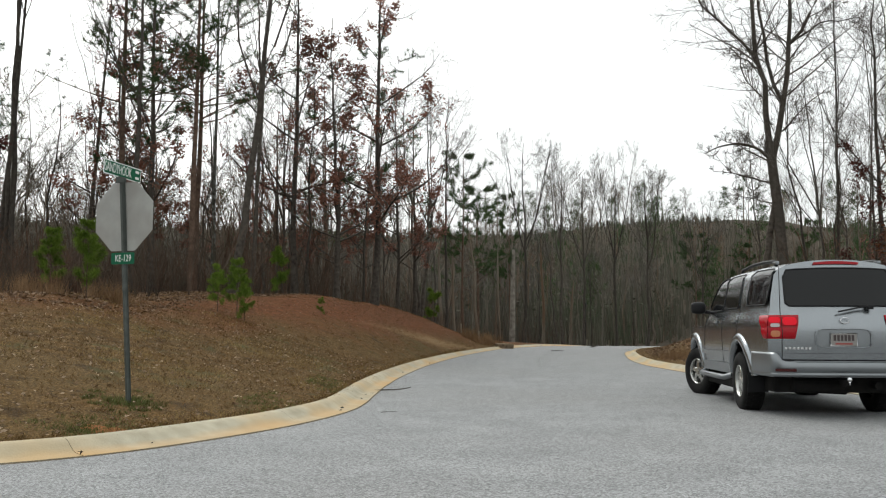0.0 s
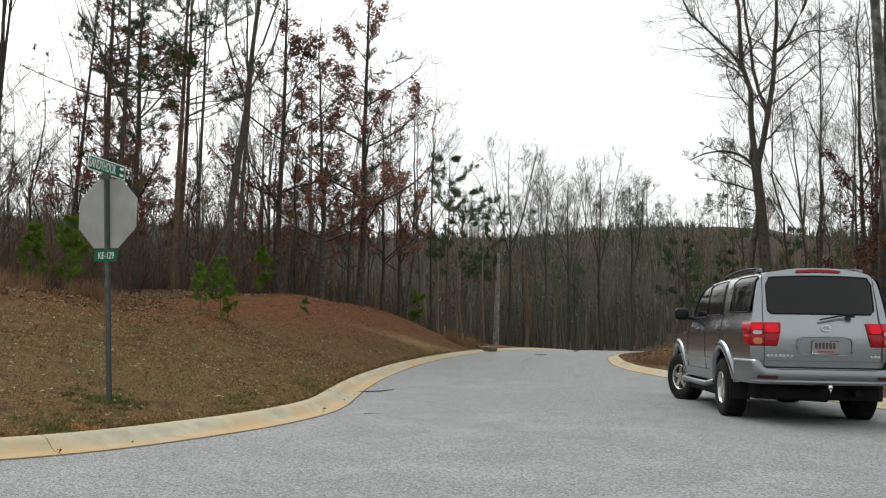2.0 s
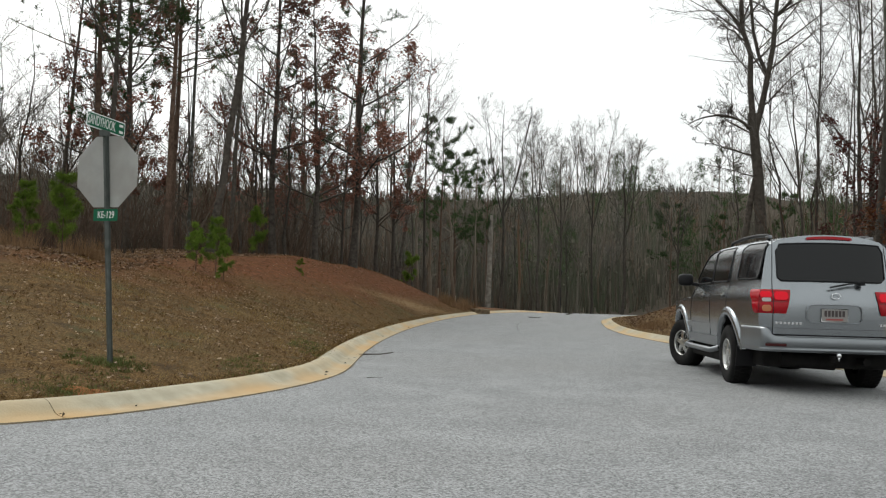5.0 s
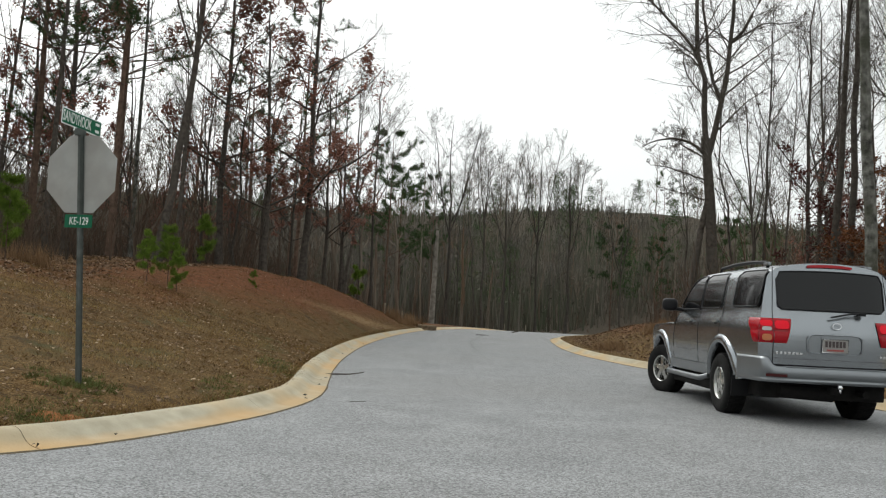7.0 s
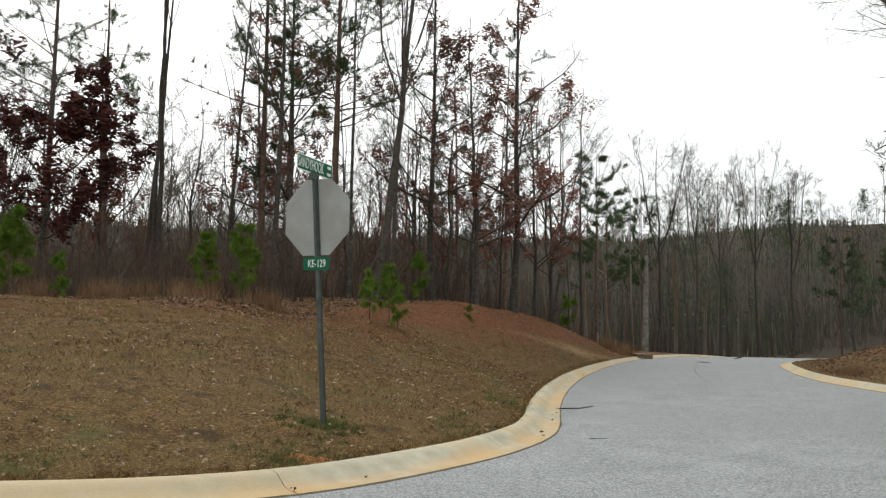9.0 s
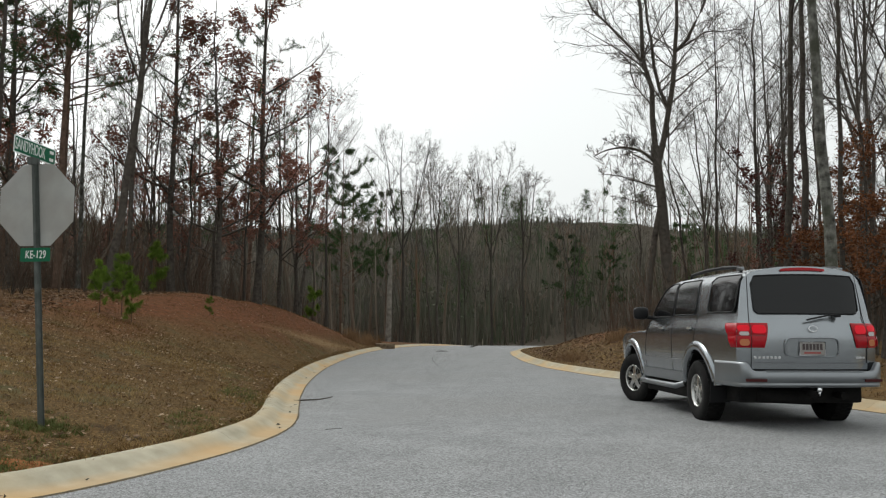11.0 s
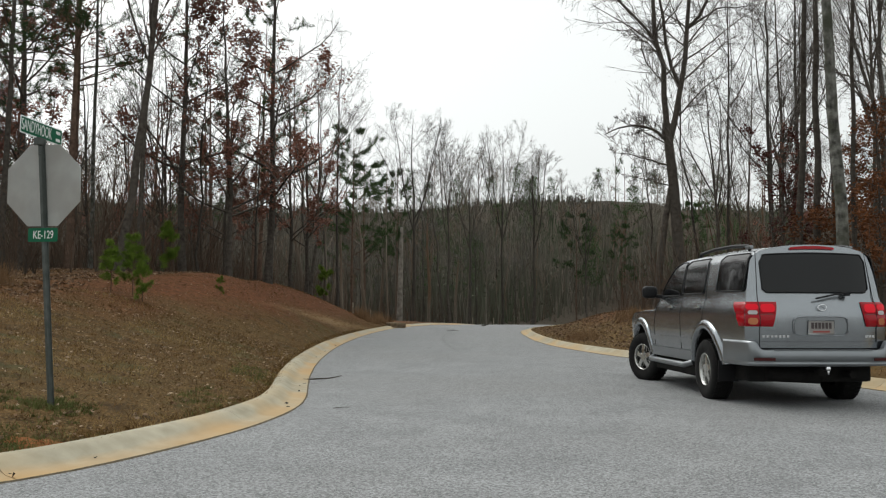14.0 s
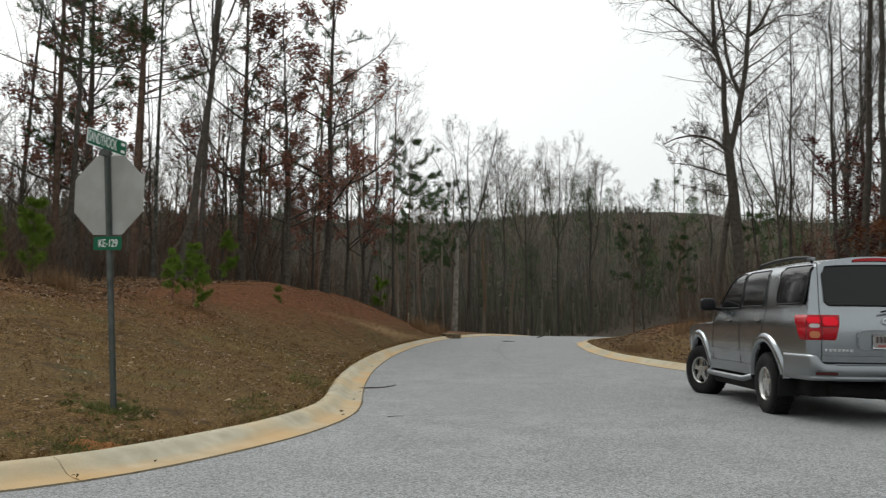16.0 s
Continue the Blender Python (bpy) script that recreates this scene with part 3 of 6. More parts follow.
def bare_skeleton(rng, height, radius, limbs=9, fork=0.0, first=0.35, lean=(0, 0), detail=3, spread=1.0, crook=0.03, rise=(28, 55), twig=1.0):
    """Trunk, limbs and branches as tubes, the fine twigs as slivers; also the branches that carry leaves."""
    n = 14
    t = np.linspace(0, 1, n)
    w = np.cumsum(rng.normal(0, crook, (n, 2)), axis=0) * height * 0.10
    trunk = np.stack([w[:, 0] + lean[0] * t * height, w[:, 1] + lean[1] * t * height, t * height], 1)[None]
    rad = (radius * (1 - 0.88 * t ** 0.9))[None]
    rad[0, 0] *= 1.35
    L1, R1 = sprout(rng, trunk, rad, limbs, 7, first, 0.97, (0.20 * spread, 0.36 * spread), rise, 0.50, 0.10, 0.09)
    tube_sets = [(trunk, rad, 8), (L1, R1, 4)]
    L2, R2 = sprout(rng, L1, R1, 6, 5, 0.2, 1.0, (0.3, 0.55), (22, 52), 0.50, 0.08, 0.10, 0.009)
    if fork:
        F, FR = sprout(rng, trunk, rad, 3, 9, fork, fork + 0.14, (0.42, 0.58), (12, 28), 0.72, 0.06, 0.06)
        F2, FR2 = sprout(rng, F, FR, 6, 6, 0.2, 0.97, (0.28, 0.5), (22, 48), 0.5, 0.08, 0.09)
        tube_sets += [(F, FR, 6), (F2, FR2, 4)]
        L2b, R2b = sprout(rng, F2, FR2, 5, 5, 0.25, 1.0, (0.35, 0.6), (20, 50), 0.5, 0.08, 0.10, 0.009)
        L2, R2 = np.concatenate([L2, L2b]), np.concatenate([R2, R2b])
    L3, R3 = sprout(rng, L2, R2, 5, 3, 0.15, 1.0, (0.35, 0.65), (22, 55), 0.6, 0.06, 0.12, 0.007 * twig)
    fine = [tubes(L2, R2, 3), slivers(L3, R3, rng)]
    if detail > 2:
        L4, R4 = sprout(rng, L3, R3, 3, 2, 0.15, 1.0, (0.45, 0.8), (20, 55), 0.8, 0.05, 0.12, 0.005 * twig)
        fine.append(slivers(L4, R4, rng))
    return tube_sets, fine, L3


def built(sets):
    return join([tubes(*s) for s in sets])


def tree_kind(seed, name, label, category, bark, height, radius, leaves=0, leaf_mat=None, leaf_size=0.09, leaf_low=0.0, leaf_high=9.0, twigs=TWIG, hold=0.5, **kw):
    """A first tree of its kind at the origin: an Empty with trunk, crown and, where it keeps them, leaves."""
    rng = np.random.default_rng(seed)
    wood, fine, tips = bare_skeleton(rng, height, radius, **kw)
    root = tagged(new(name), label, category)
    child("trunk", mesh_from("trunk", *built(wood), bark, True), root)
    child("crown", mesh_from("crown", *join(fine), twigs), root, "fine bare grey twigs")
    if leaves:
        held = np.repeat(rng.random(len(tips) // 5) < hold, 5)
        c = along(rng, tips[held], leaves * 3, 0.1)
        z = c[:, 2] / height
        keep = (z > leaf_low) & (z < leaf_high) & (rng.random(len(z)) < 1.25 - 0.9 * z)
        c = c[keep][:leaves]
        c = c + rng.normal(0, 0.10, c.shape)
        child("leaves", mesh_from("leaves", *leaf_quads(rng, c, leaf_size), leaf_mat), root, "withered leaves still hanging")
    return root


def needle_tufts(rng, centres, size, blades, fine=0.032):
    n = len(centres)
    d = rng.normal(size=(n, blades, 3))
    d[..., 2] += 0.35
    d /= np.linalg.norm(d, axis=2, keepdims=True)
    s = size * rng.uniform(0.7, 1.2, (n, blades, 1))
    b = np.cross(d, rng.normal(size=d.shape))
    b /= np.linalg.norm(b, axis=2, keepdims=True) + 1e-9
    c = centres[:, None]
    v = np.stack([c - b * s * fine, c + b * s * fine, c + d * s], 2).reshape(-1, 3)
    return v, np.arange(len(v)).reshape(-1, 3)


def pine_kind(seed, name, label, height, radius, first, needles, size, blades, bark=PINE_BARK, needle_mat=NEEDLE, whorl=26, reach=(0.12, 0.24), droop=0.02, fine=0.032):
    rng = np.random.default_rng(seed)
    n = 14
    t = np.linspace(0, 1, n)
    w = np.cumsum(rng.normal(0, 0.02, (n, 2)), axis=0) * height * 0.06
    trunk = np.stack([w[:, 0], w[:, 1], t * height], 1)[None]
    rad = (radius * (1 - 0.9 * t))[None]
    L1, R1 = sprout(rng, trunk, rad, whorl, 6, first, 0.99, reach, (55, 85), 0.4, droop, 0.10)
    L2, R2 = sprout(rng, L1, R1, 5, 4, 0.3, 1.0, (0.3, 0.5), (30, 60), 0.6, 0.08, 0.12)
    root = tagged(new(name), label, "tree")
    child("trunk", mesh_from("trunk", *built([(trunk, rad, 8), (L1, R1, 4)]), bark, True), root)
    c = np.concatenate([along(rng, L2, needles * 2 // 3, 0.3), along(rng, L1, needles // 3, 0.55)])
    child("crown", mesh_from("crown", *needle_tufts(rng, c, size, blades, fine), needle_mat), root, "green needle tufts")
    return root


BARE = "leafless grey-brown hardwood standing in the woods"
OAK = "tall oak keeping clumps of russet withered leaves"
kinds = {
    "bare_a": tree_kind(1, "hardwood_tree", BARE, "tree", BARK, 18, 0.15, limbs=13, first=0.38, crook=0.05),
    "bare_b": tree_kind(2, "hardwood_tree", BARE, "tree", BARK, 20, 0.14, limbs=13, first=0.42, lean=(0.04, 0.0)),
    "bare_c": tree_kind(3, "hardwood_tree", BARE, "tree", BARK, 16, 0.13, limbs=6, first=0.32, fork=0.42, crook=0.06),
    "bare_d": tree_kind(4, "hardwood_tree", BARE, "tree", BARK, 14, 0.09, limbs=14, first=0.25, crook=0.08),
    "vase": tree_kind(16, "hardwood_tree", "leafless hardwood with a rounded crown of fine upswept twigs", "tree", BARK, 14, 0.13, limbs=6, first=0.5, fork=0.44, crook=0.04, spread=1.1),
    "pole": tree_kind(5, "hardwood_tree", "tall slender leafless hardwood pole tree", "tree", BARK, 21, 0.15, limbs=10, first=0.55, lean=(0.03, 0.01)),
    "thin": tree_kind(6, "sapling_tree", "thin leafless sapling in the undergrowth", "tree", BARK, 8, 0.045, limbs=9, first=0.15, crook=0.10, detail=2),
    "pale": tree_kind(7, "hardwood_tree", "pale lichen-spotted straight leafless hardwood", "tree", PALE_BARK, 22, 0.17, limbs=10, first=0.5),
    "oak": tree_kind(8, "oak_tree", OAK, "tree", BARK, 17, 0.17, leaves=4300, leaf_mat=DEAD_LEAF, leaf_size=0.085, hold=0.5, leaf_low=0.2, leaf_high=0.8, limbs=20, first=0.18, crook=0.02, spread=0.85, rise=(45, 80), detail=2),
    "oak_b": tree_kind(9, "oak_tree", OAK, "tree", BARK, 16, 0.15, leaves=3500, leaf_mat=DEAD_LEAF, leaf_size=0.085, hold=0.5, leaf_low=0.18, leaf_high=0.85, limbs=19, first=0.16, crook=0.03, spread=0.80, rise=(45, 80), detail=2),
    "oak_dark": tree_kind(15, "oak_tree", "oak hung with dense dark red withered leaves", "tree", BARK, 13, 0.11, leaves=8000, leaf_mat=DARK_LEAF, leaf_size=0.11, leaf_low=0.16, leaf_high=0.8, hold=0.8, limbs=22, first=0.16, crook=0.03, spread=0.8, rise=(55, 88), detail=2),
    "oak_red": tree_kind(18, "oak_tree", "oak hung with sparse dark red withered leaves", "tree", BARK, 13, 0.11, leaves=2800, leaf_mat=DARK_LEAF, leaf_size=0.10, leaf_low=0.16, leaf_high=0.8, hold=0.55, limbs=22, first=0.16, crook=0.03, spread=0.8, rise=(55, 88), detail=2),
    "beech": tree_kind(10, "beech_tree", "young beech holding rust-coloured winter leaves", "tree", BARK, 9, 0.08, leaves=6500, leaf_mat=RUST_LEAF, leaf_size=0.075, hold=0.75, leaf_low=0.08, limbs=20, first=0.12, spread=1.0, rise=(45, 85), detail=2),
    "pine": pine_kind(11, "pine_tree", "tall pine with dark green needle tufts aloft", 19, 0.15, 0.42, 1400, 0.28, 10),
    "pine_b": pine_kind(12, "pine_tree", "pine with dark green needles well down its stem", 13, 0.12, 0.3, 2000, 0.28, 10),
    "pinelet": pine_kind(13, "young_pine", "young bright green pine growing on the bank", 2.3, 0.024, 0.12, 950, 0.19, 16, needle_mat=YOUNG_NEEDLE, whorl=26, reach=(0.14, 0.30), droop=0.10, fine=0.021),
    "pinelet_b": pine_kind(14, "young_pine", "young bright green pine growing on the bank", 1.7, 0.02, 0.06, 700, 0.17, 16, needle_mat=YOUNG_NEEDLE, whorl=20, reach=(0.16, 0.34), droop=0.10, fine=0.021),
}


def limb(start, azimuth, rise0, rise1, length, rng, n=10, wobble=7.0):
    """A limb that leaves at one steepness and bends to another, in degrees."""
    p, out = np.array(start, float), [np.array(start, float)]
    for k in range(n - 1):
        e = radians(rise0 + (rise1 - rise0) * k / (n - 2) + rng.normal(0, wobble))
        a = radians(azimuth + rng.normal(0, wobble * 1.5))
        p = p + length / (n - 1) * np.array([math.cos(e) * math.cos(a), math.cos(e) * math.sin(a), math.sin(e)])
        out.append(p)
    return np.array(out)


def forked_giant():
    """The big twin-stemmed hardwood beyond the mound: a short bole, upright limbs and one broken, drooping limb."""
    rng = np.random.default_rng(31)
    root = tagged(new("hardwood_tree"), "large forked leafless hardwood with a crooked broken lower limb", "tree")
    bole = limb((0, 0, -0.2), 162, 87, 84, 7.7, rng, wobble=1.0)
    twin = limb((-0.95, 0.30, -0.2), -17, 88, 78, 6.0, rng, wobble=1.5)
    fork = bole[-1]
    A = limb(fork, 162, 82, 90, 10.5, rng, wobble=5)
    B = limb(bole[-2], -17, 86, 84, 10.5, rng, wobble=8)
    C = limb(B[2], 150, 78, 88, 9.0, rng, wobble=9)
    D = limb(B[4], -17, 55, 72, 6.0, rng, wobble=12)
    E = limb(A[3], 162, 45, 62, 7.0, rng, wobble=8)
    F = limb(bole[-2], 165, 52, -30, 2.9, rng, wobble=3)
    G = limb(bole[-3], 160, 20, 8, 2.4, rng)
    H = limb(B[4], -17, 25, 5, 3.2, rng, wobble=10)
    I = limb(A[5], 120, 60, 78, 5.0, rng)
    J = limb(bole[-2], 160, 35, 20, 2.6, rng, wobble=10)
    K = limb(bole[-4], 158, 25, -5, 2.0, rng, wobble=10)
    M = limb(B[1], -15, 50, 30, 2.8, rng, wobble=10)
    N = limb(A[2], 165, 60, 35, 2.6, rng, wobble=10)
    tap = np.linspace(1, 0.22, 10)
    sets = [(bole[None], (0.20 * np.linspace(1.25, 0.86, 10))[None], 12), (twin[None], (0.13 * np.linspace(1.2, 0.8, 10))[None], 9)]
    limbs = [(A, 0.125), (B, 0.13), (C, 0.08), (D, 0.07), (E, 0.062), (F, 0.075), (G, 0.04), (H, 0.05), (I, 0.06), (J, 0.035), (K, 0.03), (M, 0.04), (N, 0.04)]
    for p, r in limbs:
        sets.append((p[None], (r * tap)[None], 8))
    child("trunk", mesh_from("trunk", *built(sets), BARK, True), root)
    P = np.stack([p for p, r in limbs])
    R = np.stack([r * tap for p, r in limbs])
    L2, R2 = sprout(rng, P, R, 12, 6, 0.12, 1.0, (0.18, 0.34), (30, 65), 0.40, 0.05, 0.15, 0.010)
    L3, R3 = sprout(rng, L2, R2, 9, 4, 0.12, 1.0, (0.3, 0.6), (28, 62), 0.55, 0.04, 0.18, 0.008)
    L4, R4 = sprout(rng, L3, R3, 6, 3, 0.12, 1.0, (0.4, 0.7), (25, 60), 0.7, 0.03, 0.18, 0.0065)
    child("crown", mesh_from("crown", *join([tubes(L2, R2, 4), tubes(L3, R3, 3), slivers(L4, R4, rng)]), TWIG), root, "fine bare grey twigs")
    return root


big = forked_giant()
used = set()
grove = random.Random(5)


def plant(kind, x, y, height=None, turn=None, lean=(0, 0), thick=1.0, group="", sink=0.1):
    src = kinds[kind]
    size = 1.0
    base = {"bare_a": 18, "bare_b": 20, "bare_c": 16, "bare_d": 14, "vase": 14, "pole": 21, "thin": 8, "pale": 22, "oak": 17, "oak_b": 16, "oak_dark": 13, "oak_red": 13, "beech": 9, "pine": 19, "pine_b": 13, "pinelet": 2.3, "pinelet_b": 1.7}[kind]
    if height:
        size = height / base
    m = pose(x, y, land_at(x, y) - sink * min(1, size), lean[1], lean[0], grove.uniform(0, 360) if turn is None else turn)
    if kind in used:
        ob = copy_thing(src, m)
    else:
        ob = src
        used.add(kind)
        ob.matrix_basis = m
    ob.scale = (size * thick, size * thick, size)
    if group:
        tagged(ob, group=group)
    return ob


big.matrix_basis = pose(6.95, 25.0, land_at(6.95, 25.0) - 0.1)
big.scale = (1.07, 1.07, 1.07)
# trees that stand out, one by one: east of the road
plant("thin", 7.38, 30.0, 11, 20)
plant("pole", 9.6, 27.0, 17, 10, thick=0.75)
plant("bare_c", 7.62, 22.0, 10.5, 200, lean=(5, 0), thick=0.8)
plant("bare_a", 10.4, 24.0, 15, 75)
plant("bare_b", 7.3, 15.0, 21, 200, lean=(-6, 0), thick=0.85)
plant("pole", 6.3, 12.0, 20, 100, lean=(-4, 0), thick=0.8)
plant("pale", 3.55, 5.0, 20, 30, lean=(-3.5, 0), thick=0.85)
plant("pole", 5.84, 9.0, 18, 220, lean=(-2, 0), thick=0.6)
plant("beech", 6.6, 9.2, 5.6, 0)
plant("beech", 7.7, 11.0, 6.0, 120)
plant("beech", 9.4, 14.2, 6.0, 210)
plant("vase", 8.6, 13.0, 15.0, 40, thick=0.55)
plant("bare_c", 9.9, 12.5, 15.5, 200, thick=0.6)
plant("bare_d", 7.6, 10.3, 13, 10)
plant("oak_red", 7.5, 17.2, 7.8, 60, thick=1.0)
plant("oak_b", 9.2, 20.5, 8.5, 160)
plant("bare_d", 9.4, 29.8, 13, 30)
plant("bare_c", 11.6, 26.1, 15, 150)
plant("bare_a", 13.0, 20.0, 18, 75)
plant("bare_d", 11.2, 16.5, 14, 310)
# round the far bend
plant("pine_b", -4.9, 58.6, 12.2, 10, thick=0.6)
plant("pine_b", -7.6, 62.0, 13.4, 60, thick=1.15)
plant("bare_c", -9.7, 42.0, 15.2, 205, thick=1.0)
plant("bare_d", -9.2, 41.5, 10, 80, lean=(12, 0))
plant("bare_a", -8.3, 40.0, 14.5, 130, thick=0.8)
plant("bare_d", -9.8, 38.0, 15, 20)
plant("vase", -3.7, 56.0, 15.6, 40)
plant("vase", -0.65, 60.0, 14.5, 150)
plant("bare_d", -1.1, 64.0, 14.7, 10)
plant("vase", 3.45, 59.0, 15.4, 250, thick=0.8)
plant("vase", 5.9, 59.0, 13.8, 330, thick=1.1)
plant("vase", 1.5, 66.0, 15.2, 80)
plant("vase", 10.9, 62.0, 12.0, 190)
plant("pine_b", 13.5, 79.0, 12, 200)
plant("pine_b", 19.5, 84.0, 11, 120)
plant("pine", 24.0, 100.0, 17, 30)
# west of the road, from the oaks at the bank's end to the dark oak
plant("oak", -13.5, 25.0, 16.5, 0, thick=0.95)
plant("oak_b", -11.6, 24.5, 12.3, 90, thick=1.1)
plant("oak", -10.35, 26.0, 16.5, 190)
plant("oak_b", -9.9, 31.0, 11, 20)
plant("oak_b", -9.4, 33.0, 10.5, 140)
plant("pine_b", -7.8, 46.0, 12.5, 250, thick=0.9)
plant("oak_b", -12.9, 30.0, 10, 250)
plant("oak_b", -11.2, 28.4, 7.6, 300)
plant("oak_b", -15.0, 27.5, 8.6, 30)
plant("bare_a", -13.7, 17.0, 17, 10, lean=(6, 0), thick=1.05)
plant("bare_b", -14.6, 22.0, 18, 60, thick=0.8)
plant("bare_d", -12.2, 21.5, 9, 160)
plant("pine", -16.3, 20.0, 17, 0)
plant("bare_a", -17.7, 18.0, 16, 300, thick=0.9)
plant("pine", -19.1, 20.0, 18, 160)
plant("oak", -19.1, 23.0, 16, 75)
plant("pine", -18.2, 25.5, 19, 80)
plant("pale", -17.1, 24.6, 19, 75, thick=0.7)
plant("pine_b", -20.8, 26.5, 13, 10)
plant("bare_b", -23.6, 26.0, 18, 60)
plant("bare_d", -24.5, 24.0, 10.5, 200, thick=1.2)
plant("oak_b", -21.3, 24.8, 13, 120)
plant("pole", -23.4, 19.0, 20, 15, lean=(2, 0), thick=0.7)
plant("pole", -23.0, 19.0, 22, 300, lean=(3, 0), thick=0.65)
plant("pole", -22.5, 18.4, 23, 120, lean=(4, 0), thick=0.7)
plant("oak_dark", -22.6, 12.0, 10.2, 250, thick=1.2)
plant("oak_dark", -26.5, 13.5, 9.6, 60)
plant("pine", -24.7, 15.0, 16, 310)
plant("pole", -25.8, 14.0, 18, 200, lean=(4, 0))
for x, y, h, a in ((-11.45, 9.3, 1.15, 0), (-11.05, 9.6, 1.35, 70), (-13.3, 6.2, 1.65, 130), (-17.2, 4.0, 1.75, 200), (-14.9, 7.6, 1.5, 260), (-18.3, 4.8, 1.7, 20)):
    plant("pinelet", x, y, h, a, group="young pines on the bank", sink=0.02)
for x, y, h, a in ((-10.65, 9.0, 0.85, 20), (-16.6, 4.6, 0.9, 100), (-9.9, 14.0, 0.5, 190), (-8.9, 38.0, 1.9, 300), (-12.9, 20.0, 1.6, 40)):
    plant("pinelet_b", x, y, h, a, group="young pines on the bank", sink=0.02)

# the woods behind: hardwoods, pines and saplings
taken = [(-13.7, 17.0), (-13.5, 25.0), (-11.6, 24.5), (-10.35, 26.0), (6.95, 25.0), (-9.7, 42.0), (-22.6, 12.0)]


def off_road(x, y):
    p = np.array([[x, y]])
    return max(beside(p, 0)[0], beside(p, 1)[0])


def scatter(count, xr, yr, choices, clear, gap=1.6, heights=(0.8, 1.1)):
    made, tries = 0, 0
    while made < count and tries < count * 40:
        tries += 1
        x, y = grove.uniform(*xr), grove.uniform(*yr)
        if off_road(x, y) < clear(x, y) or any((x - a) ** 2 + (y - b) ** 2 < gap * gap for a, b in taken):
            continue
        taken.append((x, y))
        kind = grove.choice(choices)
        ob = plant(kind, x, y, lean=(grove.uniform(-3, 3), grove.uniform(-3, 3)), thick=grove.uniform(0.8, 1.15))
        s = grove.uniform(*heights)
        ob.scale = tuple(v * s for v in ob.scale)
        made += 1


scatter(37, (-50, -11), (24, 64), ["bare_a", "bare_b", "bare_c", "pole", "bare_d", "oak_b", "pine", "bare_d"], lambda x, y: 7.5, 2.0, (0.7, 1.0))
scatter(11, (-14, 12), (68, 100), ["vase", "vase", "bare_c", "bare_a", "bare_d"], lambda x, y: 3.5, 2.6, (0.5, 0.8))
scatter(10, (10, 44), (50, 100), ["vase", "bare_b", "bare_d", "vase", "pine_b"], lambda x, y: 3.5, 2.2, (0.5, 0.72))
scatter(18, (11, 36), (12, 46), ["bare_b", "bare_a", "vase", "bare_d", "bare_c"], lambda x, y: 5.0, 1.8, (0.7, 1.0))
scatter(22, (-42, -9), (15, 60), ["thin", "bare_d", "thin"], lambda x, y: 7.0, 1.0, (0.6, 1.1))
scatter(12, (-12, 20), (56, 90), ["thin", "bare_d", "thin"], lambda x, y: 2.5, 1.0, (0.6, 0.9))
scatter(14, (8, 30), (10, 44), ["thin", "bare_d", "thin"], lambda x, y: 4.0, 1.0, (0.6, 1.1))
for left_over in [n for n in kinds if n not in used]:
    plant(left_over, 30 + 3 * len(left_over), 60)


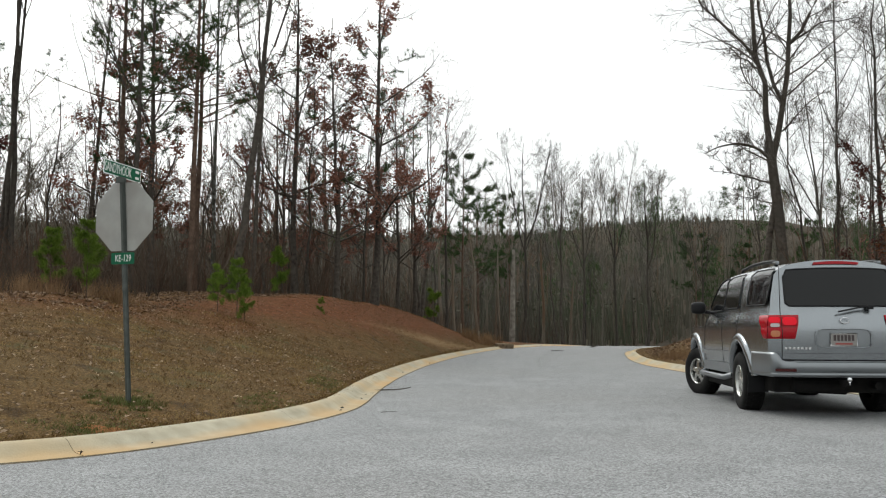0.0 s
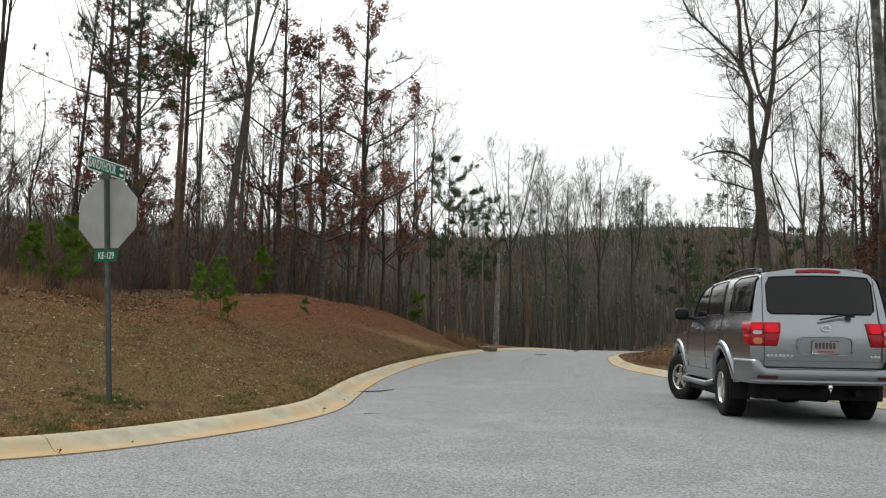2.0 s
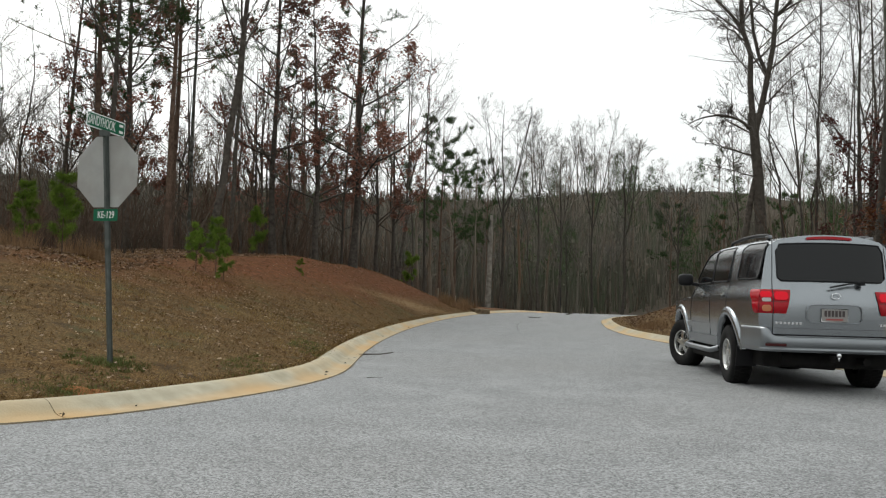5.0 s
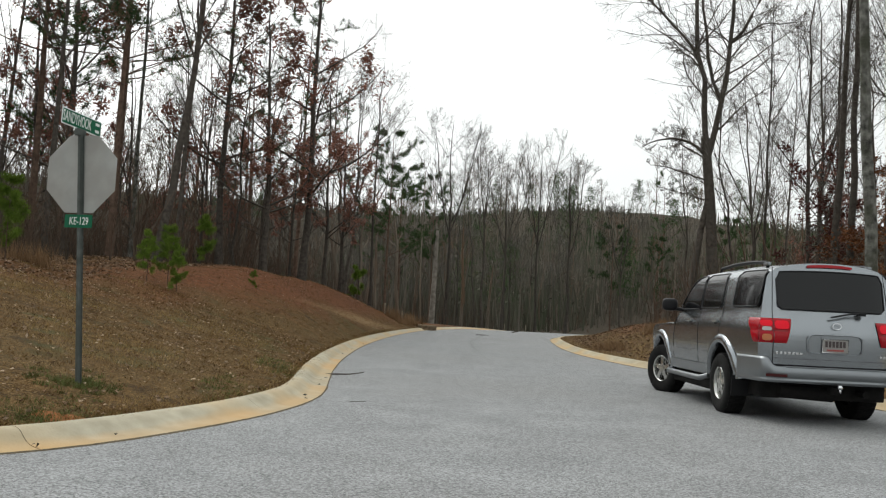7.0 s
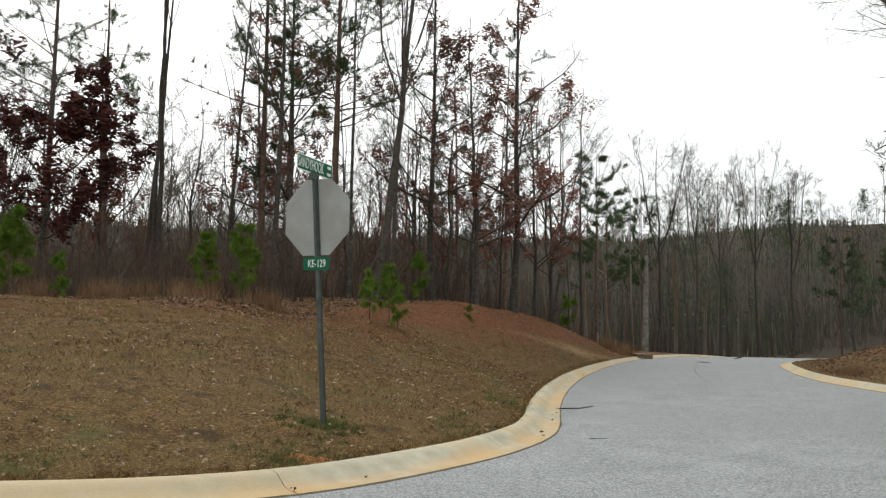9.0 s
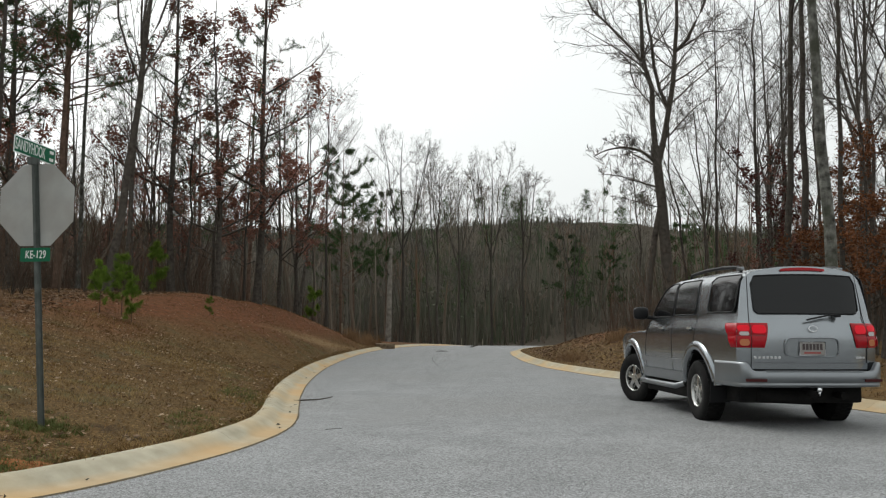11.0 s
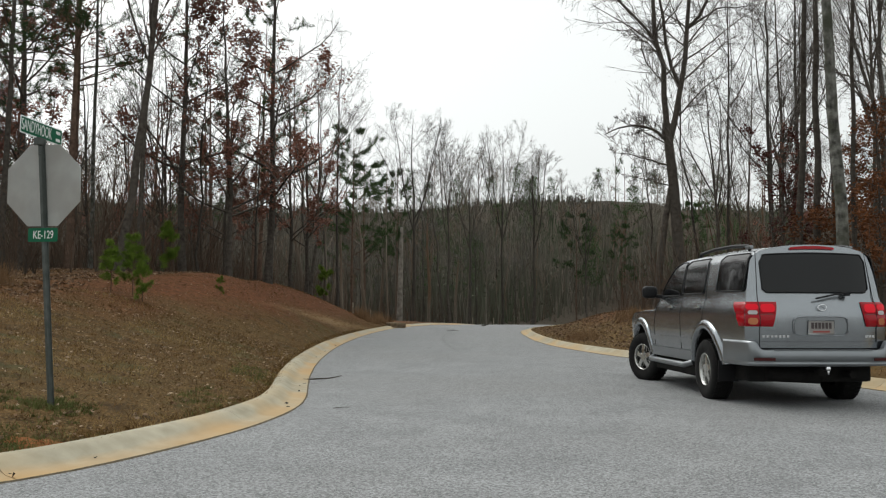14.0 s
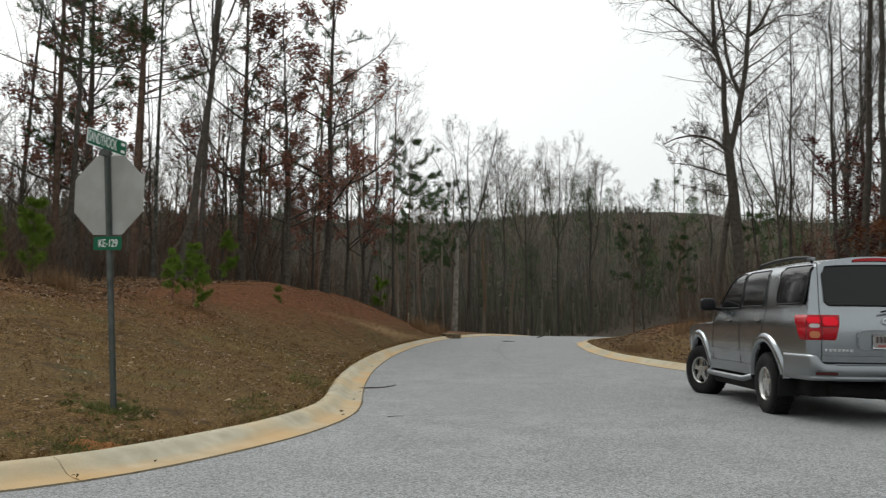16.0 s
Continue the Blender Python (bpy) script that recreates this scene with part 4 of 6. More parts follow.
def far_woods():
    """The distant wooded valley side, as one mass of bare crowns."""
    rng = np.random.default_rng(77)
    base = []
    for k in range(6):
        t = np.linspace(0, 1, 5)
        stem = np.stack([0.25 * np.sin(3 * t + k), 0.25 * np.sin(2.3 * t + 2 * k), 15 * t], 1)[None]
        thick = (0.16 * (1 - 0.85 * t))[None]
        L1, R1 = sprout(rng, stem, thick, 12, 4, 0.35, 0.98, (0.20, 0.34), (22, 48), 0.6, 0.12, 0.08, 0.03)
        L2, R2 = sprout(rng, L1, R1, 6, 3, 0.2, 1.0, (0.3, 0.6), (22, 50), 0.6, 0.08, 0.12, 0.024)
        L3, R3 = sprout(rng, L2, R2, 4, 2, 0.2, 1.0, (0.5, 0.85), (22, 52), 0.8, 0.06, 0.12, 0.018)
        base.append(join([tubes(stem, thick, 4), tubes(L1, R1, 3), slivers(L2, R2, rng), slivers(L3, R3, rng)]))
    pieces = []
    spots = []
    for k in range(320):
        r = 76 + 50 * rng.uniform() if k < 165 else 120 + 130 * rng.uniform() if k < 285 else 165 + 75 * rng.uniform()
        a = radians(rng.uniform(-62, 42) if k < 285 else rng.uniform(-12, 24))
        spots.append((-5 + r * math.sin(a), -11 + r * math.cos(a)))
    for k in range(80):
        r, a = rng.uniform(44, 78), radians(rng.uniform(-62, -14))
        spots.append((-5 + r * math.sin(a), -11 + r * math.cos(a)))
    spots = np.array(spots)
    d = np.maximum(beside(spots, 0), beside(spots, 1))
    spots = spots[d > 6]
    zs = land(spots[:, 0], spots[:, 1])
    for (x, y), z in zip(spots, zs):
        v, f = base[rng.integers(6)]
        a, s = rng.uniform(0, 6.28), rng.uniform(0.55, 0.98)
        c, sn = math.cos(a), math.sin(a)
        R = np.array([[c, -sn, 0], [sn, c, 0], [0, 0, 1]]) * s
        pieces.append((v @ R.T + np.array([x, y, z - 0.3]), f))
    # straight stems among them
    n = 380
    r = 58 + 80 * rng.uniform(size=n)
    a = np.radians(rng.uniform(-60, 42, n))
    q = np.stack([-5 + r * np.sin(a), -11 + r * np.cos(a)], 1)
    q = q[np.maximum(beside(q, 0), beside(q, 1)) > 3.5]
    n = len(q)
    h = rng.uniform(6, 12, (n, 1))
    lean = rng.normal(0, 0.04, (n, 2))
    z = land(q[:, 0], q[:, 1])[:, None]
    paths = np.stack([np.concatenate([q + lean * h * t + rng.normal(0, 0.22, (n, 2)) * (t > 0), z - 0.3 + h * t], 1) for t in (0, 0.35, 0.7, 1.0)], 1)
    rad = rng.uniform(0.06, 0.17, (n, 1)) * np.array([[1.0, 0.85, 0.6, 0.2]])
    pieces.append(tubes(paths, rad, 5))
    tw, tr = sprout(rng, paths, rad, 9, 3, 0.45, 1.0, (0.10, 0.22), (30, 60), 0.4, 0.08, 0.14, 0.022)
    pieces.append(slivers(tw, tr, rng))
    v, f = join(pieces)
    tagged(new("far_woods", mesh_from("far_woods", v, f, FAR_TWIG)), "distant leafless grey woods on the valley side", "woods", kind="stuff")
    # evergreens among them
    pieces = []
    for k in range(48):
        r = 95 + 130 * rng.uniform()
        a = radians(rng.uniform(-25, 35) if k < 30 else rng.uniform(2, 22))
        x, y = -5 + r * math.sin(a), -11 + r * math.cos(a)
        z, h = land_at(x, y), rng.uniform(5.5, 12)
        n = 120
        t = rng.uniform(0.2, 1, n) ** 0.8
        rad = ((1 - t) ** rng.uniform(0.4, 1.2) * h * rng.uniform(0.2, 0.4) + 0.5) * rng.uniform(0.1, 1.2, n)
        an = rng.uniform(0, 6.28, n)
        c = np.stack([x + rad * np.cos(an), y + rad * np.sin(an), z + t * h], 1)
        pieces.append(needle_tufts(rng, c, 0.9, 8))
    v, f = join(pieces)
    tagged(new("far_pines", mesh_from("far_pines", v, f, NEEDLE)), "distant dark green pines among the bare woods", "woods", kind="stuff")
    # slender stems and brush covering the far slope
    n = 42000
    r = 85 + 200 * rng.uniform(size=n)
    a = np.radians(rng.uniform(-64, 45, n))
    q = np.stack([-5 + r * np.sin(a), -11 + r * np.cos(a)], 1)
    q = q[np.maximum(beside(q, 0), beside(q, 1)) > 5]
    n = len(q)
    z = land(q[:, 0], q[:, 1])[:, None]
    h = rng.uniform(0.15, 1, (n, 1)) ** 1.5 * (7.0 - 5.0 * smoothstep(110, 215, np.hypot(q[:, 0] + 5, q[:, 1] + 11)))[:, None]
    w = np.stack([rng.uniform(0.03, 0.12, n), rng.normal(0, 0.05, n), 0 * h[:, 0]], 1)
    base_ = np.concatenate([q, z - 0.3], 1)
    tip = np.concatenate([q + rng.normal(0, 0.11, (n, 2)) * h, z + h], 1)
    v = np.stack([base_ - w, base_ + w, tip + w * 0.5, tip - w * 0.5], 1).reshape(-1, 3)
    tagged(new("far_brush", mesh_from("far_brush", v, np.arange(4 * n).reshape(-1, 4), CANOPY)), "distant grey and green brush on the wooded slope", "woods", kind="stuff")
    q = q[:24000]
    c = np.concatenate([q, land(q[:, 0], q[:, 1])[:, None] + rng.uniform(0.3, 1, (len(q), 1)) * (6.0 - 4.2 * smoothstep(110, 200, np.hypot(q[:, :1] + 5, q[:, 1:] + 11)))], 1)
    v, f = leaf_quads(rng, c, 0.24, 0.9)
    tagged(new("far_canopy", mesh_from("far_canopy", v, f, CANOPY)), "distant hazy crowns over the wooded slope", "woods", kind="stuff")


far_woods()


def thicket(name, count, xr, yr, clear, height, seed, label):
    """Leafless undergrowth: bundles of thin arching stems."""
    r = np.random.default_rng(seed)
    p = np.stack([r.uniform(*xr, count), r.uniform(*yr, count)], 1)
    p = p[np.maximum(beside(p, 0), beside(p, 1)) > clear]
    z = land(p[:, 0], p[:, 1])
    k = 5
    b = np.repeat(np.concatenate([p, z[:, None] - 0.05], 1), k, 0)
    h = height * r.uniform(0.35, 1.3, (len(b), 1))
    d = np.concatenate([r.normal(0, 0.19, (len(b), 2)), np.ones((len(b), 1))], 1)
    t = np.array([0, 0.5, 1.0])
    paths = b[:, None] + d[:, None] * (h[:, None] * t[:, None]) + np.concatenate([r.normal(0, 0.12, (len(b), 1, 2)), np.zeros((len(b), 1, 1))], 2) * (h[:, None] * t[:, None] ** 2)
    rad = np.array([0.015, 0.011, 0.006])[None] * (0.5 + 0.35 * h)
    tw, tr = sprout(r, paths, rad, 3, 3, 0.25, 1.0, (0.3, 0.6), (22, 55), 0.7, 0.03, 0.16, 0.007)
    v, f = join([slivers(paths, rad, r), slivers(tw, tr, r)])
    tagged(new(name, mesh_from(name, v, f, BRUSH)), label, "undergrowth", kind="stuff")


thicket("undergrowth", 900, (-40, -9), (14, 62), 7.0, 2.4, 41, "leafless grey undergrowth behind the bank")
thicket("undergrowth", 420, (-30, -11), (6.5, 17), 9.0, 1.3, 45, "low leafless brush along the wood's edge")
thicket("undergrowth", 600, (-20, 40), (52, 110), 3.0, 2.0, 42, "leafless grey undergrowth beyond the bend")
thicket("undergrowth", 700, (4, 34), (10, 50), 4.5, 2.4, 43, "leafless grey undergrowth under the trees")
thicket("undergrowth", 1500, (-80, -12), (30, 95), 9.0, 4.6, 44, "tall leafless undergrowth deep in the woods")


# ---- street sign ----


def text_mesh(body, size, m, material, parent, name="lettering", squeeze=1.0, label=""):
    cu = bpy.data.curves.new(name, 'FONT')
    cu.body = body
    cu.size = size
    cu.align_x, cu.align_y = 'CENTER', 'CENTER'
    cu.extrude = 0.0012
    tmp = bpy.data.objects.new("lettering_source", cu)
    scene.collection.objects.link(tmp)
    me = bpy.data.meshes.new_from_object(tmp.evaluated_get(bpy.context.evaluated_depsgraph_get()))
    bpy.data.objects.remove(tmp)
    me.transform(m @ Matrix.Diagonal((squeeze, 1, 1, 1)))
    me.materials.clear()
    me.materials.append(material)
    return child(name, me, parent, label)


def facing(origin, right, up=(0, 0, 1)):
    """A matrix whose x runs along right, y along up and z out of the face."""
    r, u = Vector(right).normalized(), Vector(up).normalized()
    z = r.cross(u).normalized()
    u = z.cross(r)
    m = Matrix((r, u, z)).transposed().to_4x4()
    m.translation = origin
    return m


def plate(bm, m, w, h, thick, radius=0.0, corner=5):
    """A sheet of metal with rounded corners, centred on m, its front at z = 0."""
    pts = []
    for cx, cy, a0 in ((w / 2 - radius, h / 2 - radius, 0), (-w / 2 + radius, h / 2 - radius, 90), (-w / 2 + radius, -h / 2 + radius, 180), (w / 2 - radius, -h / 2 + radius, 270)):
        for k in range(corner if radius else 1):
            a = radians(a0 + 90 * k / max(1, corner - 1))
            pts.append((cx + radius * math.cos(a), cy + radius * math.sin(a)))
    top = [bm.verts.new(m @ Vector((x, y, 0))) for x, y in pts]
    bot = [bm.verts.new(m @ Vector((x, y, -thick))) for x, y in pts]
    bm.faces.new(top)
    bm.faces.new(bot[::-1])
    for i in range(len(pts)):
        j = (i + 1) % len(pts)
        bm.faces.new((top[i], bot[i], bot[j], top[j]))
    return bm


def street_sign():
    base = Vector((-8.08, -3.04, land_at(-8.08, -3.04)))
    top = Vector((-8.262, -2.99, 2.72))
    root = tagged(new("stop_sign"), "grey back of an octagonal stop sign on a leaning post", "road sign")
    axis = (top - base).normalized()
    right = Vector((0.97, -0.25, 0)).normalized()
    away = Vector((0.25, 0.97, 0)).normalized()

    def on(z):
        return base + axis * ((z - base.z) / axis.z)
    # U-channel post: three walls and two flanges, open towards the sheet
    bm = bmesh.new()
    prof = [(-0.031, 0.022), (-0.019, 0.022), (-0.013, -0.014), (0.013, -0.014), (0.019, 0.022), (0.031, 0.022), (0.031, 0.026), (0.016, 0.026), (0.010, -0.010), (-0.010, -0.010), (-0.016, 0.026), (-0.031, 0.026)]
    rings = []
    for z in np.linspace(base.z - 0.4, top.z, 12):
        c = on(z)
        rings.append([bm.verts.new(c + right * a + away * b) for a, b in prof])
    for r0, r1 in zip(rings, rings[1:]):
        for i in range(len(prof)):
            j = (i + 1) % len(prof)
            bm.faces.new((r0[i], r0[j], r1[j], r1[i]))
    bm.faces.new(rings[-1])
    part("post", bm, GALV, root, "weathered galvanised U-channel post")
    # octagon
    c = on(2.295) + away * 0.030
    m = facing(c, right, axis)
    ang = [radians(22.5 + 45 * k) for k in range(8)]
    R = 0.381 / math.cos(radians(22.5))
    bm = bmesh.new()
    for off, flip in ((0.0, False), (-0.003, True)):
        vs = [bm.verts.new(m @ Vector((R * math.cos(a), R * math.sin(a), off))) for a in ang]
        bm.faces.new(vs[::-1] if flip else vs)
    bm.verts.ensure_lookup_table()
    for i in range(8):
        j = (i + 1) % 8
        bm.faces.new((bm.verts[i], bm.verts[8 + i], bm.verts[8 + j], bm.verts[j]))
    panel = part("octagon_panel", bm, ALU, root, "dull grey aluminium back of the octagon")
    bm = bmesh.new()
    vs = [bm.verts.new(m @ Vector((R * 0.98 * math.cos(a), R * 0.98 * math.sin(a), -0.0045))) for a in ang]
    bm.faces.new(vs[::-1])
    part("red_face", bm, SIGN_RED, panel, "red face turned away")
    for z in (2.58, 2.03):
        bm = bmesh.new()
        rod(bm, on(z) - away * 0.026, on(z) + away * 0.028, 0.008, sides=8)
        rod(bm, on(z) - away * 0.018, on(z) - away * 0.014, 0.014, sides=6)
        part("bolt", bm, GALV, root)
    # number plate of the junction
    c = on(1.828) - away * 0.019 + right * 0.005
    m = facing(c, right, axis)
    bm = bmesh.new()
    plate(bm, m, 0.305, 0.127, 0.003, 0.012)
    ke = part("junction_plate", bm, SIGN_GREEN, root, "small green plate with white characters")
    text_mesh("KE-129", 0.105, m @ Matrix.Translation((0.006, -0.002, 0.002)), SIGN_WHITE, ke, squeeze=0.68)
    # street name blade in its bracket, square to the octagon
    along_ = Vector((0.25, 0.97, -0.045)).normalized()
    c = on(2.77) + Vector((0.005, 0.02, 0.035))
    bm = bmesh.new()
    box(bm, (0.05, 0.12, 0.07), pose(*on(2.70), 0, 0, -14), 0.008)
    part("bracket", bm, GALV, root)
    m = facing(c + Vector((0.004, 0, 0)), along_)
    bm = bmesh.new()
    plate(bm, m, 0.61, 0.160, 0.004, 0.012)
    blade = part("name_blade", bm, SIGN_WHITE, root, "green street name blade with a white border")
    bm = bmesh.new()
    plate(bm, m @ Matrix.Translation((0, 0, 0.0025)), 0.588, 0.138, 0.002, 0.008)
    part("green_field", bm, SIGN_GREEN, blade)
    text_mesh("SANDYHOOK", 0.15, m @ Matrix.Translation((-0.075, -0.002, 0.004)), SIGN_WHITE, blade, squeeze=0.46)
    for dx, dz in ((0.225, 0.035), (0.225, -0.035)):
        bm = bmesh.new()
        plate(bm, m @ Matrix.Translation((dx + 0.012, dz, 0.0055)), 0.06, 0.028, 0.003)
        part("mark", bm, SIGN_WHITE, blade)
    return root


street_sign()

# ---- the car: origin under the rear axle's middle, +y ahead ----
WB, TR = 3.0, 0.385


def arch(y, r):
    """Height of the wheel openings' edge at y."""
    z = -1.0
    for c in (0.0, WB):
        d = abs(y - c)
        if d < r:
            z = max(z, TR + 0.02 + math.sqrt(r * r - d * d))
    return z


def half_width(y, z):
    """Half of the body's width at a place on its side."""
    if z < 0.95:
        w = 0.945 - 0.05 * ((0.95 - z) / 0.55) ** 2
    elif z < 1.30:
        w = 0.945 - 0.045 * max(0.0, (z - 1.08) / 0.22) ** 2
    else:
        w = 0.90 - 0.075 * ((z - 1.30) / 0.45) ** 1.3 - 0.10 * max(0.0, (z - 1.74) / 0.13) ** 2
    w -= 0.09 * max(0.0, (y - 3.0) / 0.9) ** 2
    w -= 0.095 * min(1.2, max(0.0, (-0.25 - y) / 0.85)) ** 1.5
    return w


def rear_y(x, z):
    """Where the tail's surface lies."""
    if z < 1.30:
        y = -1.22 + 0.070 * max(0.0, (z - 1.06) / 0.24) ** 2 + 0.035 * max(0.0, (0.95 - z) / 0.4) ** 1.5
    else:
        y = -1.150 + 0.12 * ((z - 1.30) / 0.56) ** 1.1
    return y + 0.15 * min(1.2, abs(x) / 0.86) ** 4


def roof_z(y):
    """Height of the top line: hood, windscreen, roof."""
    if y > 2.25:
        return 1.185 - 0.06 * ((y - 2.25) / 1.6) ** 2 - 0.09 * max(0.0, (y - 3.4) / 0.5) ** 2
    if y > 1.15:
        return 1.185 + 0.73 * math.sin((2.25 - y) / 1.1 * math.pi / 2)
    return 1.915 + 0.02 * math.sin(min(1.0, max(0.0, (y + 0.9) / 2.05)) * math.pi)


def car_body():
    ys = np.unique(np.round(np.concatenate([np.linspace(-1.11, 3.9, 100), np.linspace(-0.56, 0.56, 41), np.linspace(2.44, 3.56, 41)]), 2))
    rows = 26
    V = []
    for s in (-1, 1):
        for yk in ys:
            bot = max(0.50, arch(yk, 0.525))
            top = roof_z(yk)
            edge = top - 0.055
            for r in range(rows):
                z = bot + (edge - bot) * r / (rows - 1)
                w = half_width(yk, z)
                y = yk
                if yk < 0.2:
                    end = rear_y(w, z)
                    y = end + (yk + 1.11) * (0.2 - end) / 1.31
                V.append((s * w, y, z))
    n = len(ys)
    f1 = grid_faces(n, rows)
    f2 = f1[:, ::-1] + n * rows
    # roof and hood: across from edge to edge, crowned
    across_ = 15
    top = []
    for k, yk in enumerate(ys):
        a = V[k * rows + rows - 1]
        w = -a[0]
        for j in range(across_):
            u = -1 + 2 * j / (across_ - 1)
            crown = 0.055 * (1 - abs(u) ** 2.6) + (0.02 * (1 - u * u))
            top.append((u * w, a[1], a[2] + crown))
    f3 = grid_faces(n, across_) + 2 * n * rows
    # tail
    tail = []
    for r in range(rows):
        p = V[r]
        w = -p[0]
        for j in range(across_):
            u = -1 + 2 * j / (across_ - 1)
            crown = (0.055 * (1 - abs(u) ** 2.6) + 0.02 * (1 - u * u)) * max(0.0, (r - rows + 6) / 5.0) ** 2
            tail.append((u * w, rear_y(u * w, p[2] + crown), p[2] + crown))
    f4 = grid_faces(rows, across_) + 2 * n * rows + n * across_
    # nose
    nose = []
    off = 2 * n * rows + n * across_ + rows * across_
    for r in range(rows):
        p = V[(n - 1) * rows + r]
        for j in range(across_):
            u = -1 + 2 * j / (across_ - 1)
            nose.append((u * -p[0], p[1] + 0.16 * (1 - u * u), p[2] + (0.055 * (1 - abs(u) ** 2.6) + 0.02 * (1 - u * u)) * max(0.0, (r - rows + 3) / 2.0)))
    f5 = grid_faces(rows, across_) + off
    return np.array(V + top + tail + nose), np.concatenate([f1, f2, f3, f4, f5])


def side_patch(y0, y1, low, high, s, off=0.006, n=18, rows=8):
    """A panel on the car's side between the lines low(y) and high(y)."""
    V = []
    for y in np.linspace(y0, y1, n):
        a, b = low(y), high(y)
        for z in np.linspace(a, b, rows):
            V.append((s * (half_width(y, z) + off), y, z))
    return np.array(V), grid_faces(n, rows)


def tail_patch(x0, x1, low, high, off=0.006, n=18, rows=8):
    V = []
    for x in np.linspace(x0, x1, n):
        for z in np.linspace(low(x), high(x), rows):
            V.append((x, rear_y(x, z) - off, z))
    return np.array(V), grid_faces(n, rows)


def rounded(x, a, b, r):
    """How far a panel's edge draws in near its ends."""
    d = min(x - a, b - x)
    if d >= r:
        return 0.0
    return r - math.sqrt(max(0.0, r * r - (r - d) ** 2))


def add_patch(name, vf, material, parent, label="", smooth=True):
    return child(name, mesh_from(name, vf[0], vf[1], material, smooth), parent, label)


def path_tube(points, radius, sides=8):
    p = np.array(points, float)[None]
    return tubes(p, np.full(p.shape[:2], radius), sides)


def wheel(parent, x, y, steer, s):
    """Tyre, rim with five spokes, hub and shade-dark brake disc; s: the outer side's sign."""
    hub = child("wheel", None, parent)
    hub.matrix_basis = pose(x, y, TR, 0, 0, steer)
    prof = [(0.205, -0.115), (0.215, -0.125), (0.30, -0.135), (0.355, -0.128), (0.378, -0.105), (0.386, -0.06), (0.388, 0.0), (0.386, 0.06), (0.378, 0.105), (0.355, 0.128), (0.30, 0.135), (0.215, 0.125), (0.205, 0.115)]
    n = 48
    V = [(w, r * math.cos(a), r * math.sin(a)) for a in np.arange(n) * 2 * math.pi / n for r, w in prof]
    f = grid_faces(n + 1, len(prof)) % (n * len(prof))
    tyre = child("tyre", mesh_from("tyre", np.array(V), f, TYRE, True), hub, "black all-terrain tyre")
    # tread blocks
    bm = bmesh.new()
    for k in range(40):
        a = k * 2 * math.pi / 40
        for w in (-0.075, 0.0, 0.075):
            m = Matrix.Rotation(a + w * 1.2, 4, 'X') @ Matrix.Translation((w, 0, 0.388)) @ Matrix.Diagonal((0.055, 0.038, 0.012, 1))
            bmesh.ops.create_cube(bm, size=1, matrix=m)
    part("tread", bm, TYRE, tyre)
    # rim barrel
    prof = [(0.207, 0.118), (0.212, 0.124), (0.203, 0.126), (0.192, 0.112), (0.185, 0.06), (0.18, -0.10)]
    V = [(s * w, r * math.cos(a), r * math.sin(a)) for a in np.arange(n) * 2 * math.pi / n for r, w in prof]
    f = grid_faces(n + 1, len(prof)) % (n * len(prof))
    rim = child("rim", mesh_from("rim", np.array(V), f, RIM, True), hub, "silver five-spoke alloy rim")
    for k in range(5):
        bm = bmesh.new()
        a = k * 2 * math.pi / 5
        m = Matrix.Rotation(a, 4, 'X')
        pts = [(0.045, -0.040), (0.11, -0.028), (0.19, -0.040), (0.19, 0.040), (0.11, 0.028), (0.045, 0.040)]
        fr = [bm.verts.new(m @ Vector((s * (0.098 + 0.012 * (r < 0.12)), b, r))) for r, b in pts]
        bk = [bm.verts.new(m @ Vector((s * 0.06, b * 1.1, r))) for r, b in pts]
        bm.faces.new(fr)
        bm.faces.new(bk[::-1])
        for i in range(len(pts)):
            j = (i + 1) % len(pts)
            bm.faces.new((fr[i], bk[i], bk[j], fr[j]))
        bmesh.ops.bevel(bm, geom=bm.edges[:], offset=0.006, segments=1, affect='EDGES')
        part("spoke", bm, RIM, rim)
    bm = bmesh.new()
    rod(bm, (s * 0.05, 0, 0), (s * 0.118, 0, 0), 0.062, 0.05, 20)
    part("hub_cap", bm, RIM, rim)
    # Disc coloured near black so the gaps between spokes look shaded.
    bm = bmesh.new()
    rod(bm, (s * 0.0, 0, 0), (s * 0.03, 0, 0), 0.178, 0.178, 28)
    part("shade_brake_disc", bm, UNDER, hub, "brake disc painted dark for the shade behind the spokes")
    return hub


